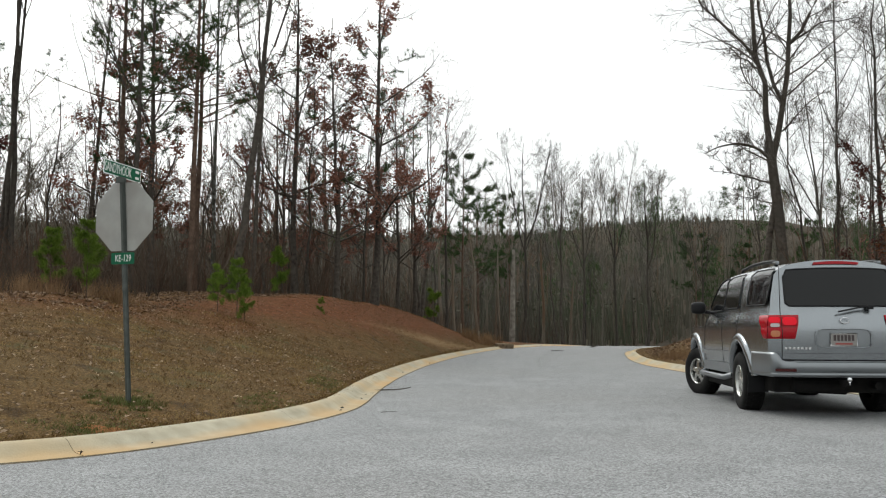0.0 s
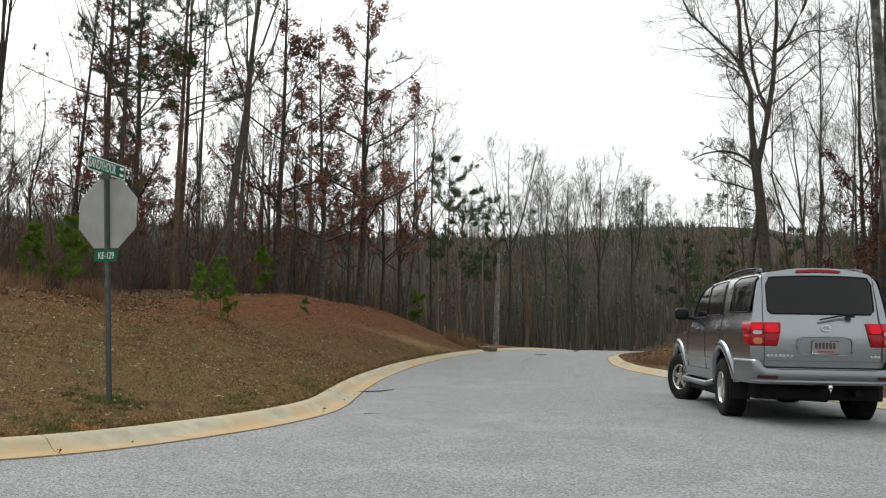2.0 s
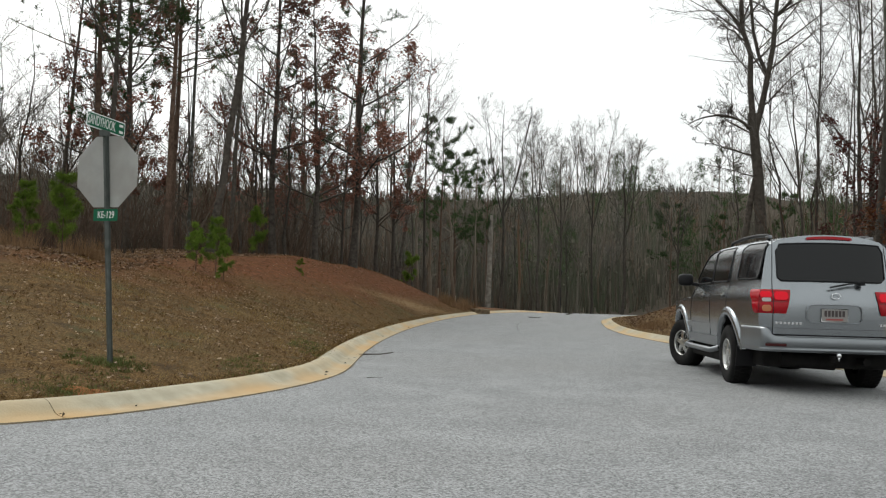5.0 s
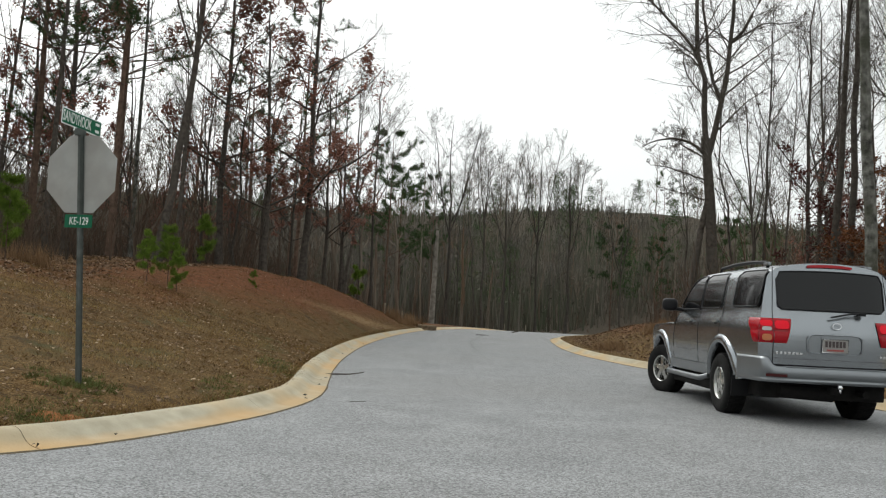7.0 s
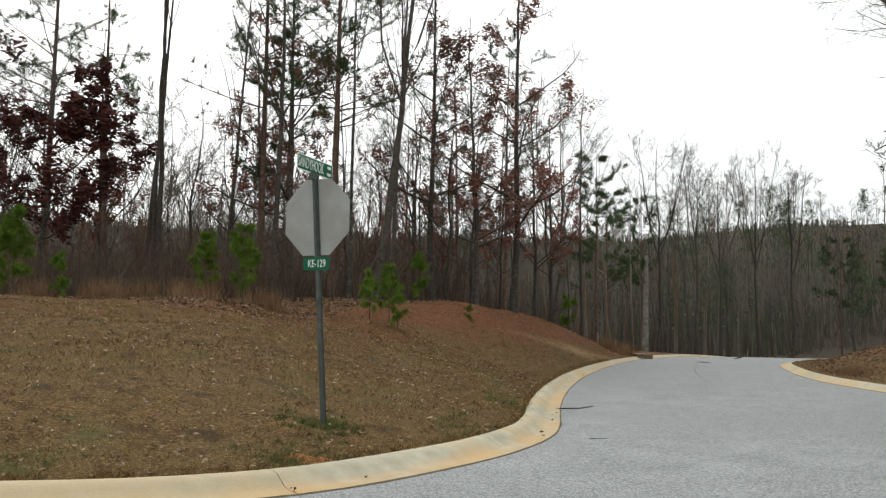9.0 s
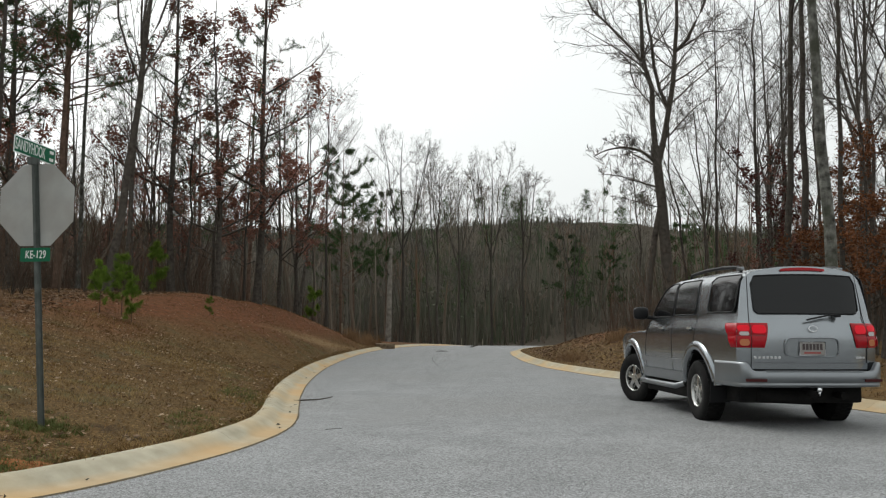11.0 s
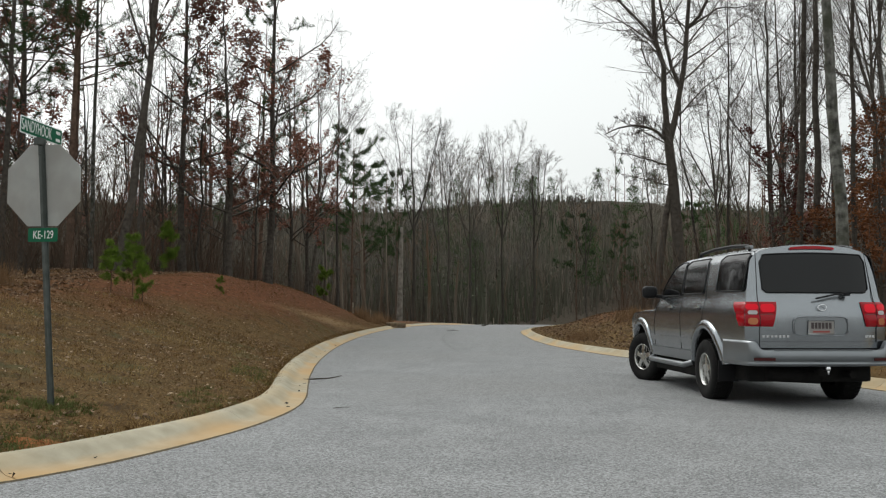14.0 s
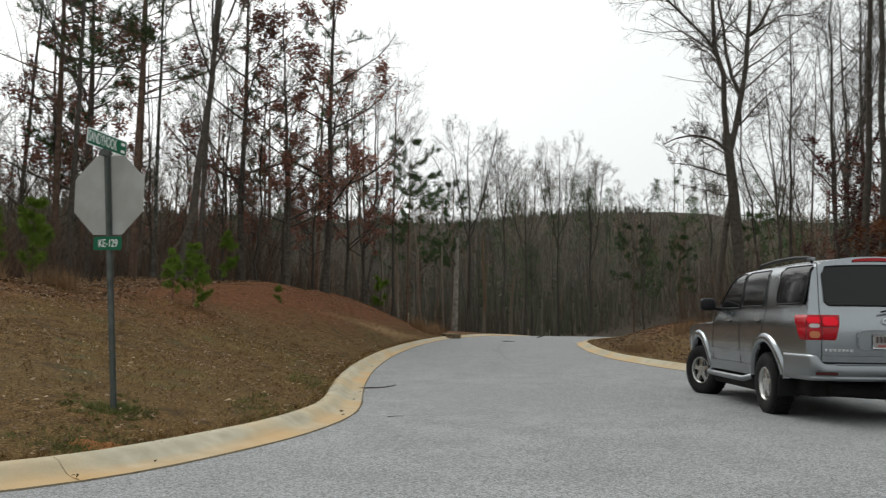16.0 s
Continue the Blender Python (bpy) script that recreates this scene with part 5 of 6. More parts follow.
def car():
    root = tagged(new("car"), "silver sport utility vehicle stopped by the kerb, brake lamps lit", "car")
    body = child("body", mesh_from("body", *car_body(), PAINT, True), root, "silver metallic paint, lightly dusty")
    # floor and wheel wells; floor boxes hang low and wide to shade the road
    bm = bmesh.new()
    box(bm, (1.50, 4.7, 0.26), pose(0, 1.42, 0.43), 0.04)
    box(bm, (1.74, 1.85, 0.26), pose(0, 1.5, 0.38), 0.03)
    box(bm, (1.20, 1.2, 0.16), pose(0, 0.35, 0.34), 0.04)
    box(bm, (1.80, 1.55, 0.16), pose(0, 1.5, 0.52), 0.03)
    box(bm, (1.10, 0.80, 0.20), pose(0, -0.45, 0.45), 0.06)
    box(bm, (1.10, 0.9, 0.20), pose(0, 2.7, 0.36), 0.05)
    part("underbody", bm, UNDER, root, "black underbody pan, lowered and widened to shade the road")
    # Assumed spare wheel and running gear, added to fill and darken the underside.
    bm = rod(bmesh.new(), (0, -0.62, 0.36), (0, -0.62, 0.56), 0.34, 0.36, 24)
    part("spare_wheel", bm, TYRE, root, "black spare wheel slung under the tail")
    bm = rod(bmesh.new(), (-0.74, 0, TR), (0.74, 0, TR), 0.045, sides=12)
    rod(bm, (0.0, -0.12, TR), (0.0, 0.14, TR), 0.14, sides=14)
    part("rear_axle", bm, UNDER, root, "dark rear axle with its round housing")
    part("front_axle", rod(bmesh.new(), (-0.70, WB, TR), (0.70, WB, TR), 0.05, sides=10), UNDER, root)
    pipe = part("exhaust_pipe", rod(bmesh.new(), (0.42, -1.140, 0.40), (0.42, -0.2, 0.40), 0.045, sides=10), UNDER, root, "dull dark exhaust pipe")
    part("muffler", rod(bmesh.new(), (-0.55, -0.95, 0.40), (0.10, -0.95, 0.37), 0.09, sides=14), UNDER, pipe)
    # Tank and guard boxes are unseen, added to block light under the floor.
    part("assumed_fuel_tank", box(bmesh.new(), (0.55, 1.1, 0.16), pose(-0.38, 0.85, 0.33), 0.05), UNDER, root)
    part("assumed_driveshaft_guard", box(bmesh.new(), (0.40, 2.0, 0.14), pose(0.30, 1.4, 0.34), 0.04), UNDER, root)
    for s in (-1, 1):
        for c in (0.0, WB):
            V, n = [], 25
            for a in np.linspace(0.12, math.pi - 0.12, n):
                for x in (0.60, 0.90):
                    V.append((s * (x - (0.02 if c else 0)), c - 0.523 * math.cos(a), TR + 0.02 + 0.523 * math.sin(a)))
            add_patch("wheel_well", (np.array(V), grid_faces(n, 2)), UNDER, root)
            # flare: a raised band round the opening
            V, n, prof = [], 29, [(0.500, -0.04), (0.503, 0.020), (0.520, 0.036), (0.570, 0.034), (0.612, 0.016), (0.628, -0.02)]
            for a in np.linspace(0.14, math.pi - 0.14, n):
                for r, o in prof:
                    y, z = c - r * math.cos(a), TR + 0.02 + r * math.sin(a)
                    V.append((s * (half_width(y, max(z, 0.5)) + o), y, z))
            add_patch("wheel_flare", (np.array(V), grid_faces(n, len(prof))), PAINT, body)
        # running board with its bracket ends
        vf = path_tube([(s * 0.90, 0.62, 0.44), (s * 0.99, 0.72, 0.40), (s * 1.0, 1.2, 0.40), (s * 1.0, 1.9, 0.40), (s * 0.99, 2.3, 0.40), (s * 0.90, 2.40, 0.44)], 0.038, 10)
        add_patch("running_board", vf, TRIM, root, "tubular grey side step")
        # sill
        add_patch("sill", side_patch(0.50, 2.50, lambda y: 0.46, lambda y: 0.60, s, 0.012, 12, 4), TRIM, body)
        # side moulding
        vf = side_patch(0.52, 2.46, lambda y: 0.70, lambda y: 0.765, s, 0.012, 14, 3)
        add_patch("side_moulding", vf, PAINT, body)
        vf = side_patch(0.54, 2.44, lambda y: 0.768, lambda y: 0.774, s, 0.013, 14, 2)
        add_patch("moulding_strip", vf, CHROME, body)
        # windows: quarter, rear door, front door
        for y0, y1, a, b, name in ((-0.985, -0.30, 1.385, 1.835, "quarter_window"), (0.14, 0.98, 1.37, 1.83, "rear_door_window"), (1.04, 1.98, 1.355, 1.825, "front_door_window")):
            def hi(y, y0=y0, y1=y1, b=b):
                return min(b, roof_z(y) - 0.075) - rounded(y, y0, y1, 0.06)

            def lo(y, y0=y0, y1=y1, a=a):
                return a + rounded(y, y0, y1, 0.05)
            add_patch(name, side_patch(y0, y1, lo, lambda y, lo=lo, hi=hi: max(lo(y) + 0.01, hi(y)), s, 0.008, 34, 8), GLASS, body, "dark tinted window glass")
            ring = [(s * (half_width(y, lo(y)) + 0.010), y, lo(y)) for y in np.linspace(y0, y1, 22)]
            ring += [(s * (half_width(y, max(lo(y), hi(y))) + 0.010), y, max(lo(y) + 0.01, hi(y))) for y in np.linspace(y1, y0, 22)]
            add_patch("window_seal", path_tube(ring + ring[:1], 0.008, 6), BLACK, body)
        add_patch("door_pillar", side_patch(0.97, 1.06, lambda y: 1.372, lambda y: 1.815, s, 0.005, 5, 6), BLACK, body, "black pillar between the doors")
        # door seams
        for pts in ([(0.47, 0.62), (0.34, 0.86), (0.14, 0.98), (0.07, 1.12), (0.06, 1.38), (0.08, 1.77)], [(1.00, 0.50), (1.01, 0.9), (1.01, 1.37), (1.0, 1.79)], [(2.25, 0.52), (2.28, 0.9), (2.16, 1.19), (2.02, 1.35)]):
            q = np.array(pts)
            t = np.linspace(0, len(q) - 1, 18)
            line = [(s * (half_width(a, b) + 0.001), a, b) for a, b in zip(np.interp(t, range(len(q)), q[:, 0]), np.interp(t, range(len(q)), q[:, 1]))]
            add_patch("door_seam", path_tube(line, 0.004, 5), BLACK, body)
        for y in (0.23, 1.40):
            bm = bmesh.new()
            box(bm, (0.035, 0.17, 0.03), pose(s * (half_width(y, 1.19) + 0.022), y, 1.19), 0.01)
            h = part("door_handle", bm, RIM, body, "silver door handle")
            # Flat black plate in place of a hollow behind the handle.
            bm = bmesh.new()
            box(bm, (0.01, 0.12, 0.06), pose(s * (half_width(y, 1.18) + 0.001), y, 1.18), 0.004)
            part("handle_backing", bm, BLACK, h)
        # mirror
        bm = bmesh.new()
        bmesh.ops.create_uvsphere(bm, u_segments=18, v_segments=12, radius=1.0)
        for v in bm.verts:
            q = [math.copysign(abs(c) ** 0.6, c) for c in v.co]
            v.co = pose(s * 1.07, 2.06, 1.415, 0, 0, s * 8) @ Vector((q[0] * 0.115, q[1] * 0.075, q[2] * 0.095))
        rod(bm, (s * 0.86, 2.02, 1.34), (s * 1.0, 2.07, 1.36), 0.03, sides=8)
        part("wing_mirror", bm, BLACK, root, "black folding door mirror", True)
        # roof rails
        zr = lambda y: roof_z(y) + 0.018
        vf = path_tube([(s * 0.62, -0.72, zr(-0.72) - 0.05), (s * 0.62, -0.66, zr(-0.66)), (s * 0.63, -0.2, zr(-0.2) + 0.012), (s * 0.63, 0.4, zr(0.4) + 0.012), (s * 0.62, 1.0, zr(1.0)), (s * 0.61, 1.1, zr(1.1) - 0.07)], 0.023, 8)
        rail = add_patch("roof_rail", vf, BLACK, root, "black roof rail with pale end foot")
        bm = bmesh.new()
        box(bm, (0.05, 0.15, 0.045), pose(s * 0.62, -0.70, zr(-0.70) - 0.02), 0.018)
        part("rail_foot", bm, TRIM, rail)
        # tail lamp, wrapped round the corner, tapering downwards, split by the tailgate's seam
        edge = half_width(-1.02, 1.1)
        z0, z1 = 0.962, 1.252

        def bulge(z, d):
            """Two rounded bands with a groove between, falling off to the lamp's rim."""
            u = (z - z0) / (z1 - z0)
            return (0.007 + 0.016 * abs(math.sin(u * 2 * math.pi)) ** 0.6) * min(1.0, d / 0.02 + 0.25)

        def gate_lens(xa, xb, rows=15, cols=12):
            V = []
            for z in np.linspace(z0, z1, rows):
                u = (z - z0) / (z1 - z0)
                xb = xb if xa < 0.6 else half_width(-1.11, z)
                inner = xa + (0.055 * (1 - u) ** 1.5 if xa < 0.6 else 0.0)
                for x in np.linspace(inner, xb, cols):
                    d = min(x - inner if xa < 0.6 else 1.0, z - z0, z1 - z)
                    V.append((s * x, rear_y(x, z) - 0.004 - bulge(z, d), z))
            return np.array(V), grid_faces(rows, cols)
        lamp = add_patch("tail_lamp", gate_lens(0.502, 0.696), LAMP_RED, root, "lit red brake lamp cluster")
        add_patch("corner_lens", gate_lens(0.704, edge - 0.004), LAMP_RED, lamp)
        V, rows, cols = [], 15, 12
        for z in np.linspace(z0, z1, rows):
            u = (z - z0) / (z1 - z0)
            end = rear_y(half_width(-1.11, z), z)
            for yk in np.linspace(-1.11, -1.0 + 0.15 * u ** 1.2, cols):
                d = min(-1.0 + 0.15 * u ** 1.2 - yk, z - z0, z1 - z)
                o = 0.004 + bulge(z, d)
                V.append((s * (half_width(yk, z) + o * (1 if yk > -1.10 else 0.3)), end + (yk + 1.11) * (0.2 - end) / 1.31 - o * (1 if yk < -1.09 else 0), z))
        add_patch("lamp_side", (np.array(V), grid_faces(rows, cols)), LAMP_RED, lamp)
        add_patch("lit_bulb", tail_patch(s * 0.535, s * 0.690, lambda x: 1.128 + rounded(abs(x), 0.535, 0.690, 0.035), lambda x: 1.228 - rounded(abs(x), 0.535, 0.690, 0.035), 0.0285, 12, 4), LAMP_LIT, lamp, "glowing red bulb behind the lens")
        add_patch("lit_bulb", tail_patch(s * 0.712, s * 0.842, lambda x: 1.158 + rounded(abs(x), 0.712, 0.842, 0.03), lambda x: 1.228 - rounded(abs(x), 0.712, 0.842, 0.03), 0.0285, 12, 4), LAMP_LIT, lamp, "glowing red bulb behind the lens")
        add_patch("reversing_lens", tail_patch(s * 0.722, s * 0.822, lambda x: 1.104 + rounded(abs(x), 0.722, 0.822, 0.02), lambda x: 1.150 - rounded(abs(x), 0.722, 0.822, 0.02), 0.026, 14, 4), LAMP_CLEAR, lamp)
        add_patch("turn_lens", tail_patch(s * 0.722, s * 0.822, lambda x: 0.985 + rounded(abs(x), 0.722, 0.822, 0.03), lambda x: 1.062 - rounded(abs(x), 0.722, 0.822, 0.03), 0.029, 14, 4), LAMP_AMBER, lamp)
        add_patch("lens_groove", tail_patch(s * 0.545, s * (edge - 0.01), lambda x: 1.101, lambda x: 1.111, 0.014, 10, 2), LAMP_DARK, lamp)
        # tailgate seams and corner pillars
        line = [(s * 0.70, rear_y(0.70, z) - 0.002, z) for z in np.linspace(0.70, 0.955, 5)] + [(s * 0.70, rear_y(0.70, z) - 0.017, z) for z in np.linspace(0.962, 1.25, 5)] + [(s * (0.70 - 0.03 * (z - 1.25) / 0.5), rear_y(0.7, z) - 0.008, z) for z in np.linspace(1.26, 1.86, 8)]
        add_patch("tailgate_seam", path_tube(line, 0.005, 5), BLACK, body)
        # mud flaps
        bm = bmesh.new()
        box(bm, (0.26, 0.012, 0.26), pose(s * 0.83, -0.50, 0.40, 8), 0.004)
        part("mud_flap", bm, BLACK, root)
    # tailgate: glass, moulding, recess for the plate, wiper
    gl = lambda x: 1.365 + rounded(x, -0.635, 0.635, 0.04)
    gh = lambda x: 1.832 - 0.02 * (abs(x) / 0.6) ** 2 - rounded(x, -0.635, 0.635, 0.05) - 1.0 * max(0, abs(x) - 0.60)
    add_patch("rear_window", tail_patch(-0.635, 0.635, gl, gh, 0.012, 40, 10), GLASS, body, "dark tinted rear window")
    ring = [(x, rear_y(x, gl(x)) - 0.013, gl(x)) for x in np.linspace(-0.635, 0.635, 30)] + [(x, rear_y(x, gh(x)) - 0.013, gh(x)) for x in np.linspace(0.635, -0.635, 30)]
    add_patch("rear_window_seal", path_tube(ring + ring[:1], 0.010, 6), BLACK, body)
    add_patch("high_brake_lamp", tail_patch(-0.27, 0.27, lambda x: 1.882 - 0.008 * (abs(x) / 0.27) ** 2, lambda x: 1.918 - 0.018 * (abs(x) / 0.27) ** 2, 0.020, 12, 3), LAMP_RED, root, "red high-mounted brake lamp")
    add_patch("tailgate_moulding", tail_patch(-0.70, 0.70, lambda x: 0.715, lambda x: 0.785, 0.016, 20, 3), PAINT, body)
    add_patch("gate_gap", tail_patch(-0.70, 0.70, lambda x: 0.695, lambda x: 0.713, 0.012, 20, 2), BLACK, body)
    add_patch("plate_recess", tail_patch(-0.31, 0.31, lambda x: 0.865 + rounded(x, -0.31, 0.31, 0.05), lambda x: 1.075 - rounded(x, -0.31, 0.31, 0.07), 0.004, 24, 6), TRIM, body, "shallow recess round the plate")
    squared = lambda a: (abs(math.cos(a)) ** 6 + abs(math.sin(a)) ** 6) ** (1 / 6)
    ring = [(0.325 * math.cos(a) / squared(a), -1.228, 0.97 + 0.112 * math.sin(a) / squared(a)) for a in np.linspace(0, 2 * math.pi, 48)]
    add_patch("recess_rim", path_tube(ring, 0.008, 6), PAINT, body)
    bm = bmesh.new()
    plate(bm, facing((0.0, -1.238, 0.955), (1, 0, 0)), 0.305, 0.152, 0.004, 0.01)
    pl = part("licence_plate", bm, PLATE, root, "pale plate with dark marks in a bright frame")
    for k in range(6):
        bm = bmesh.new()
        box(bm, (0.03, 0.003, 0.07), pose(-0.105 + k * 0.042, -1.240, 0.975))
        part("plate_mark", bm, PLATE_BAR, pl)
    bm = bmesh.new()
    box(bm, (0.20, 0.003, 0.02), pose(0, -1.240, 0.905))
    part("plate_band", bm, plain("plate_band_red", (0.30, 0.06, 0.05), 0.5), pl)
    add_patch("plate_frame", path_tube([(-0.155, -1.240, 0.878), (0.155, -1.240, 0.878), (0.155, -1.240, 1.032), (-0.155, -1.240, 1.032), (-0.155, -1.240, 0.878)], 0.006, 6), CHROME, pl)
    # badge rings and badge bars
    ring = [(0.02 + 0.052 * math.cos(a), -1.228, 1.185 + 0.034 * math.sin(a)) for a in np.linspace(0, 2 * math.pi, 25)]
    add_patch("badge", path_tube(ring, 0.006, 6), CHROME, body, "plain chrome oval badge")
    for k in range(7):
        bm = bmesh.new()
        box(bm, (0.03, 0.006, 0.028), pose(-0.66 + k * 0.045, rear_y(-0.66 + k * 0.045, 0.85) - 0.006, 0.848), 0.002)
        part("badge_bar", bm, CHROME, body)
    for k in range(3):
        bm = bmesh.new()
        box(bm, (0.032, 0.006, 0.026), pose(0.56 + k * 0.045, rear_y(0.56 + k * 0.045, 0.85) - 0.006, 0.848), 0.002)
        part("badge_bar", bm, CHROME, body)
    wip = add_patch("rear_wiper", path_tube([(0.33, -1.205, 1.345), (0.31, -1.222, 1.355), (0.18, -1.212, 1.338), (-0.05, -1.222, 1.290)], 0.011, 6), BLACK, root, "black rear wiper arm")
    bm = bmesh.new()
    box(bm, (0.07, 0.05, 0.05), pose(0.33, -1.200, 1.345), 0.012)
    part("wiper_pivot", bm, BLACK, wip)
    # bumper: wraps round the tail
    prof = [(0.02, 0.505), (-0.080, 0.508), (-0.102, 0.520), (-0.104, 0.545), (-0.090, 0.556), (-0.112, 0.566), (-0.120, 0.62), (-0.116, 0.675), (-0.098, 0.695), (-0.02, 0.692)]
    xs = np.linspace(-1, 1, 41)
    V = []
    for u in xs:
        bx = 0.87 * math.sin(u * math.pi / 2 * 0.98) if abs(u) < 0.92 else math.copysign(0.87, u)
        by = rear_y(0.0, 0.6) + 0.02 + 0.22 * abs(u) ** 5
        if abs(u) > 0.9:
            by = -1.07 + (abs(u) - 0.9) / 0.1 * 0.49
        tall = 1.0 + 0.55 * smoothstep(0.62, 0.74, abs(u))
        for o, z in prof:
            zz = 0.51 + (z - 0.51) * (tall if z > 0.6 else 1.0)
            if abs(u) > 0.9:
                V.append((math.copysign(half_width(by, 0.65) - 0.005 + (-o) * 0.22, u), by, zz))
            else:
                V.append((bx, by + o, zz))
    bum = add_patch("rear_bumper", (np.array(V), grid_faces(41, len(prof))), TRIM, root, "silver-grey rear bumper with a step pad", False)
    bm = bmesh.new()
    box(bm, (1.16, 0.10, 0.010), pose(0, -1.235, 0.693), 0.004)
    part("step_pad", bm, TRIM, bum)
    for s in (-1, 1):
        bm = bmesh.new()
        box(bm, (0.24, 0.012, 0.035), pose(s * 0.70, -1.285, 0.588, 0, 0, s * 12), 0.006)
        part("reflector", bm, plain("dark_red_reflector", (0.05, 0.008, 0.008), 0.25, spec=0.2), bum)
    bm = bmesh.new()
    box(bm, (0.07, 0.24, 0.07), pose(0.0, -1.240, 0.43), 0.006)
    rod(bm, (0, -1.340, 0.43), (0, -1.390, 0.43), 0.02, sides=10)
    hitch = part("tow_hitch", bm, UNDER, root, "black receiver with a chrome ball")
    bm = bmesh.new()
    bmesh.ops.create_uvsphere(bm, u_segments=14, v_segments=10, radius=0.03, matrix=pose(0, -1.380, 0.485))
    rod(bm, (0, -1.380, 0.42), (0, -1.380, 0.47), 0.014, sides=8)
    part("tow_ball", bm, CHROME, hitch, "chrome tow ball", True)
    # windscreen and front lamps
    V = [(x, y, roof_z(y) - 0.055 + 0.083 * (1 - (abs(x) / 0.8) ** 2)) for y in np.linspace(1.30, 2.18, 10) for x in np.linspace(-0.68, 0.68, 12)]
    add_patch("windscreen", (np.array(V), grid_faces(10, 12)), GLASS, body, "tinted windscreen")
    for s in (-1, 1):
        bm = bmesh.new()
        box(bm, (0.10, 0.22, 0.14), pose(s * 0.80, 3.82, 0.95, 0, 0, s * 20), 0.03)
        part("head_lamp", bm, LAMP_CLEAR, root, "clear head lamp")
    for x, y, st in ((-0.83, 0, 0), (0.83, 0, 180), (-0.83, WB, 22), (0.83, WB, 202)):
        s = -1 if x < 0 else 1
        wheel(root, x, y, st if x < 0 else st - 180, s)
    return root


car()
# ---- small things by the road ----
def blades(name, count, spots, height, width, material, label, seed, category="grass", lay=0.6):
    """Many thin blades standing on the ground at the spots."""
    rng = np.random.default_rng(seed)
    p = spots[rng.integers(0, len(spots), count)] + rng.normal(0, 0.03, (count, 2))
    z = land(p[:, 0], p[:, 1])
    d = rng.normal(0, lay, (count, 2))
    h = height * rng.uniform(0.4, 1.2, (count, 1))
    tip = np.concatenate([p + d * h, (z[:, None] + h * 0.9)], 1)
    a = rng.uniform(0, 6.28, count)
    w = np.stack([np.cos(a), np.sin(a), 0 * a], 1) * width
    b = np.concatenate([p, z[:, None] - 0.01], 1)
    v = np.stack([b - w, b + w, tip], 1).reshape(-1, 3)
    ob = new(name, mesh_from(name, v, np.arange(3 * count).reshape(-1, 3), material))
    return tagged(ob, label, category, kind="stuff")


rng = np.random.default_rng(3)


def verge(count, xr, yr, lo, hi, seed):
    r = np.random.default_rng(seed)
    q = np.stack([r.uniform(*xr, count), r.uniform(*yr, count)], 1)
    s = np.maximum(beside(q, 0), beside(q, 1))
    return q[(s > lo) & (s < hi)]


near = verge(60000, (-22, -6.4), (-8, 9), 0.5, 14, 1)
mid = verge(60000, (-20, -4), (6, 42), 0.5, 9, 2)
east = verge(40000, (0, 14), (-6, 42), 0.5, 9, 3)
blades("verge_grass", 90000, near, 0.05, 0.004, BROWN_BLADE, "short brown dormant grass on the verge", 11, lay=1.1)
blades("verge_grass", 60000, mid, 0.045, 0.006, BROWN_BLADE, "short brown dormant grass up the bank", 12, lay=1.1)
blades("verge_grass", 25000, east, 0.07, 0.007, BROWN_BLADE, "short brown dormant grass behind the kerb", 13)
patch = near[(np.sin(near[:, 0] * 1.3 + 0.6) * np.sin(near[:, 1] * 1.1 + near[:, 0] * 0.5) > 0.15)]
blades("straw_grass", 40000, patch, 0.055, 0.004, STRAW, "pale straw patches in the dormant turf", 14)
edge = verge(30000, (-22, -6.3), (-8, 4), 0.5, 1.15, 5)
edge = edge[np.sin(edge[:, 0] * 2.1 + edge[:, 1] * 1.7) + 0.5 * np.sin(edge[:, 1] * 5.3 - edge[:, 0] * 3.1) > 0.15]
tuft = np.array([(-8.08, -3.04)]) + rng.normal(0, 0.19, (60, 2))
rim = verge(30000, (-22, -4), (-8, 30), 0.42, 0.62, 6)
blades("verge_grass", 9000, rim, 0.06, 0.0045, BROWN_BLADE, "ragged brown grass leaning over the kerb's back", 16, lay=0.9)
blades("straw_grass", 6000, rim, 0.06, 0.0045, STRAW, "pale grass tips over the kerb's back", 18, lay=0.9)
weeds = np.concatenate([edge, np.repeat(tuft, 5, 0), np.array([(-7.75, -4.45)]) + rng.normal(0, 0.15, (200, 2))])
blades("green_weeds", 9000, weeds, 0.05, 0.005, GREEN_BLADE, "low green winter weeds at the kerb and post", 15, "weeds")

# leaves washed into the gutter
gi = rng.integers(60, len(LEFT) - 20, 60)
gd = np.gradient(LEFT, axis=0)[gi]
gd /= np.linalg.norm(gd, axis=1, keepdims=True)
gp = LEFT[gi] + np.stack([gd[:, 1], -gd[:, 0]], 1) * rng.uniform(0.03, 0.2, (60, 1))
gv, gf = leaf_quads(rng, np.concatenate([gp, road_z(gp[:, 0], gp[:, 1])[:, None] + 0.03], 1), 0.03, 0.2)
tagged(new("gutter_leaves", mesh_from("gutter_leaves", gv, gf, BARK)), "dark dead leaves lying in the gutter", "leaves", kind="stuff")


def broomsedge(name, count, centres, label, height=0.8, seed=1):
    r = np.random.default_rng(seed)
    c = centres[r.integers(0, len(centres), count)] + r.normal(0, 0.12, (count, 2))
    blades(name, count, c, height, 0.006, SEDGE, label, seed, "grass", 0.22)


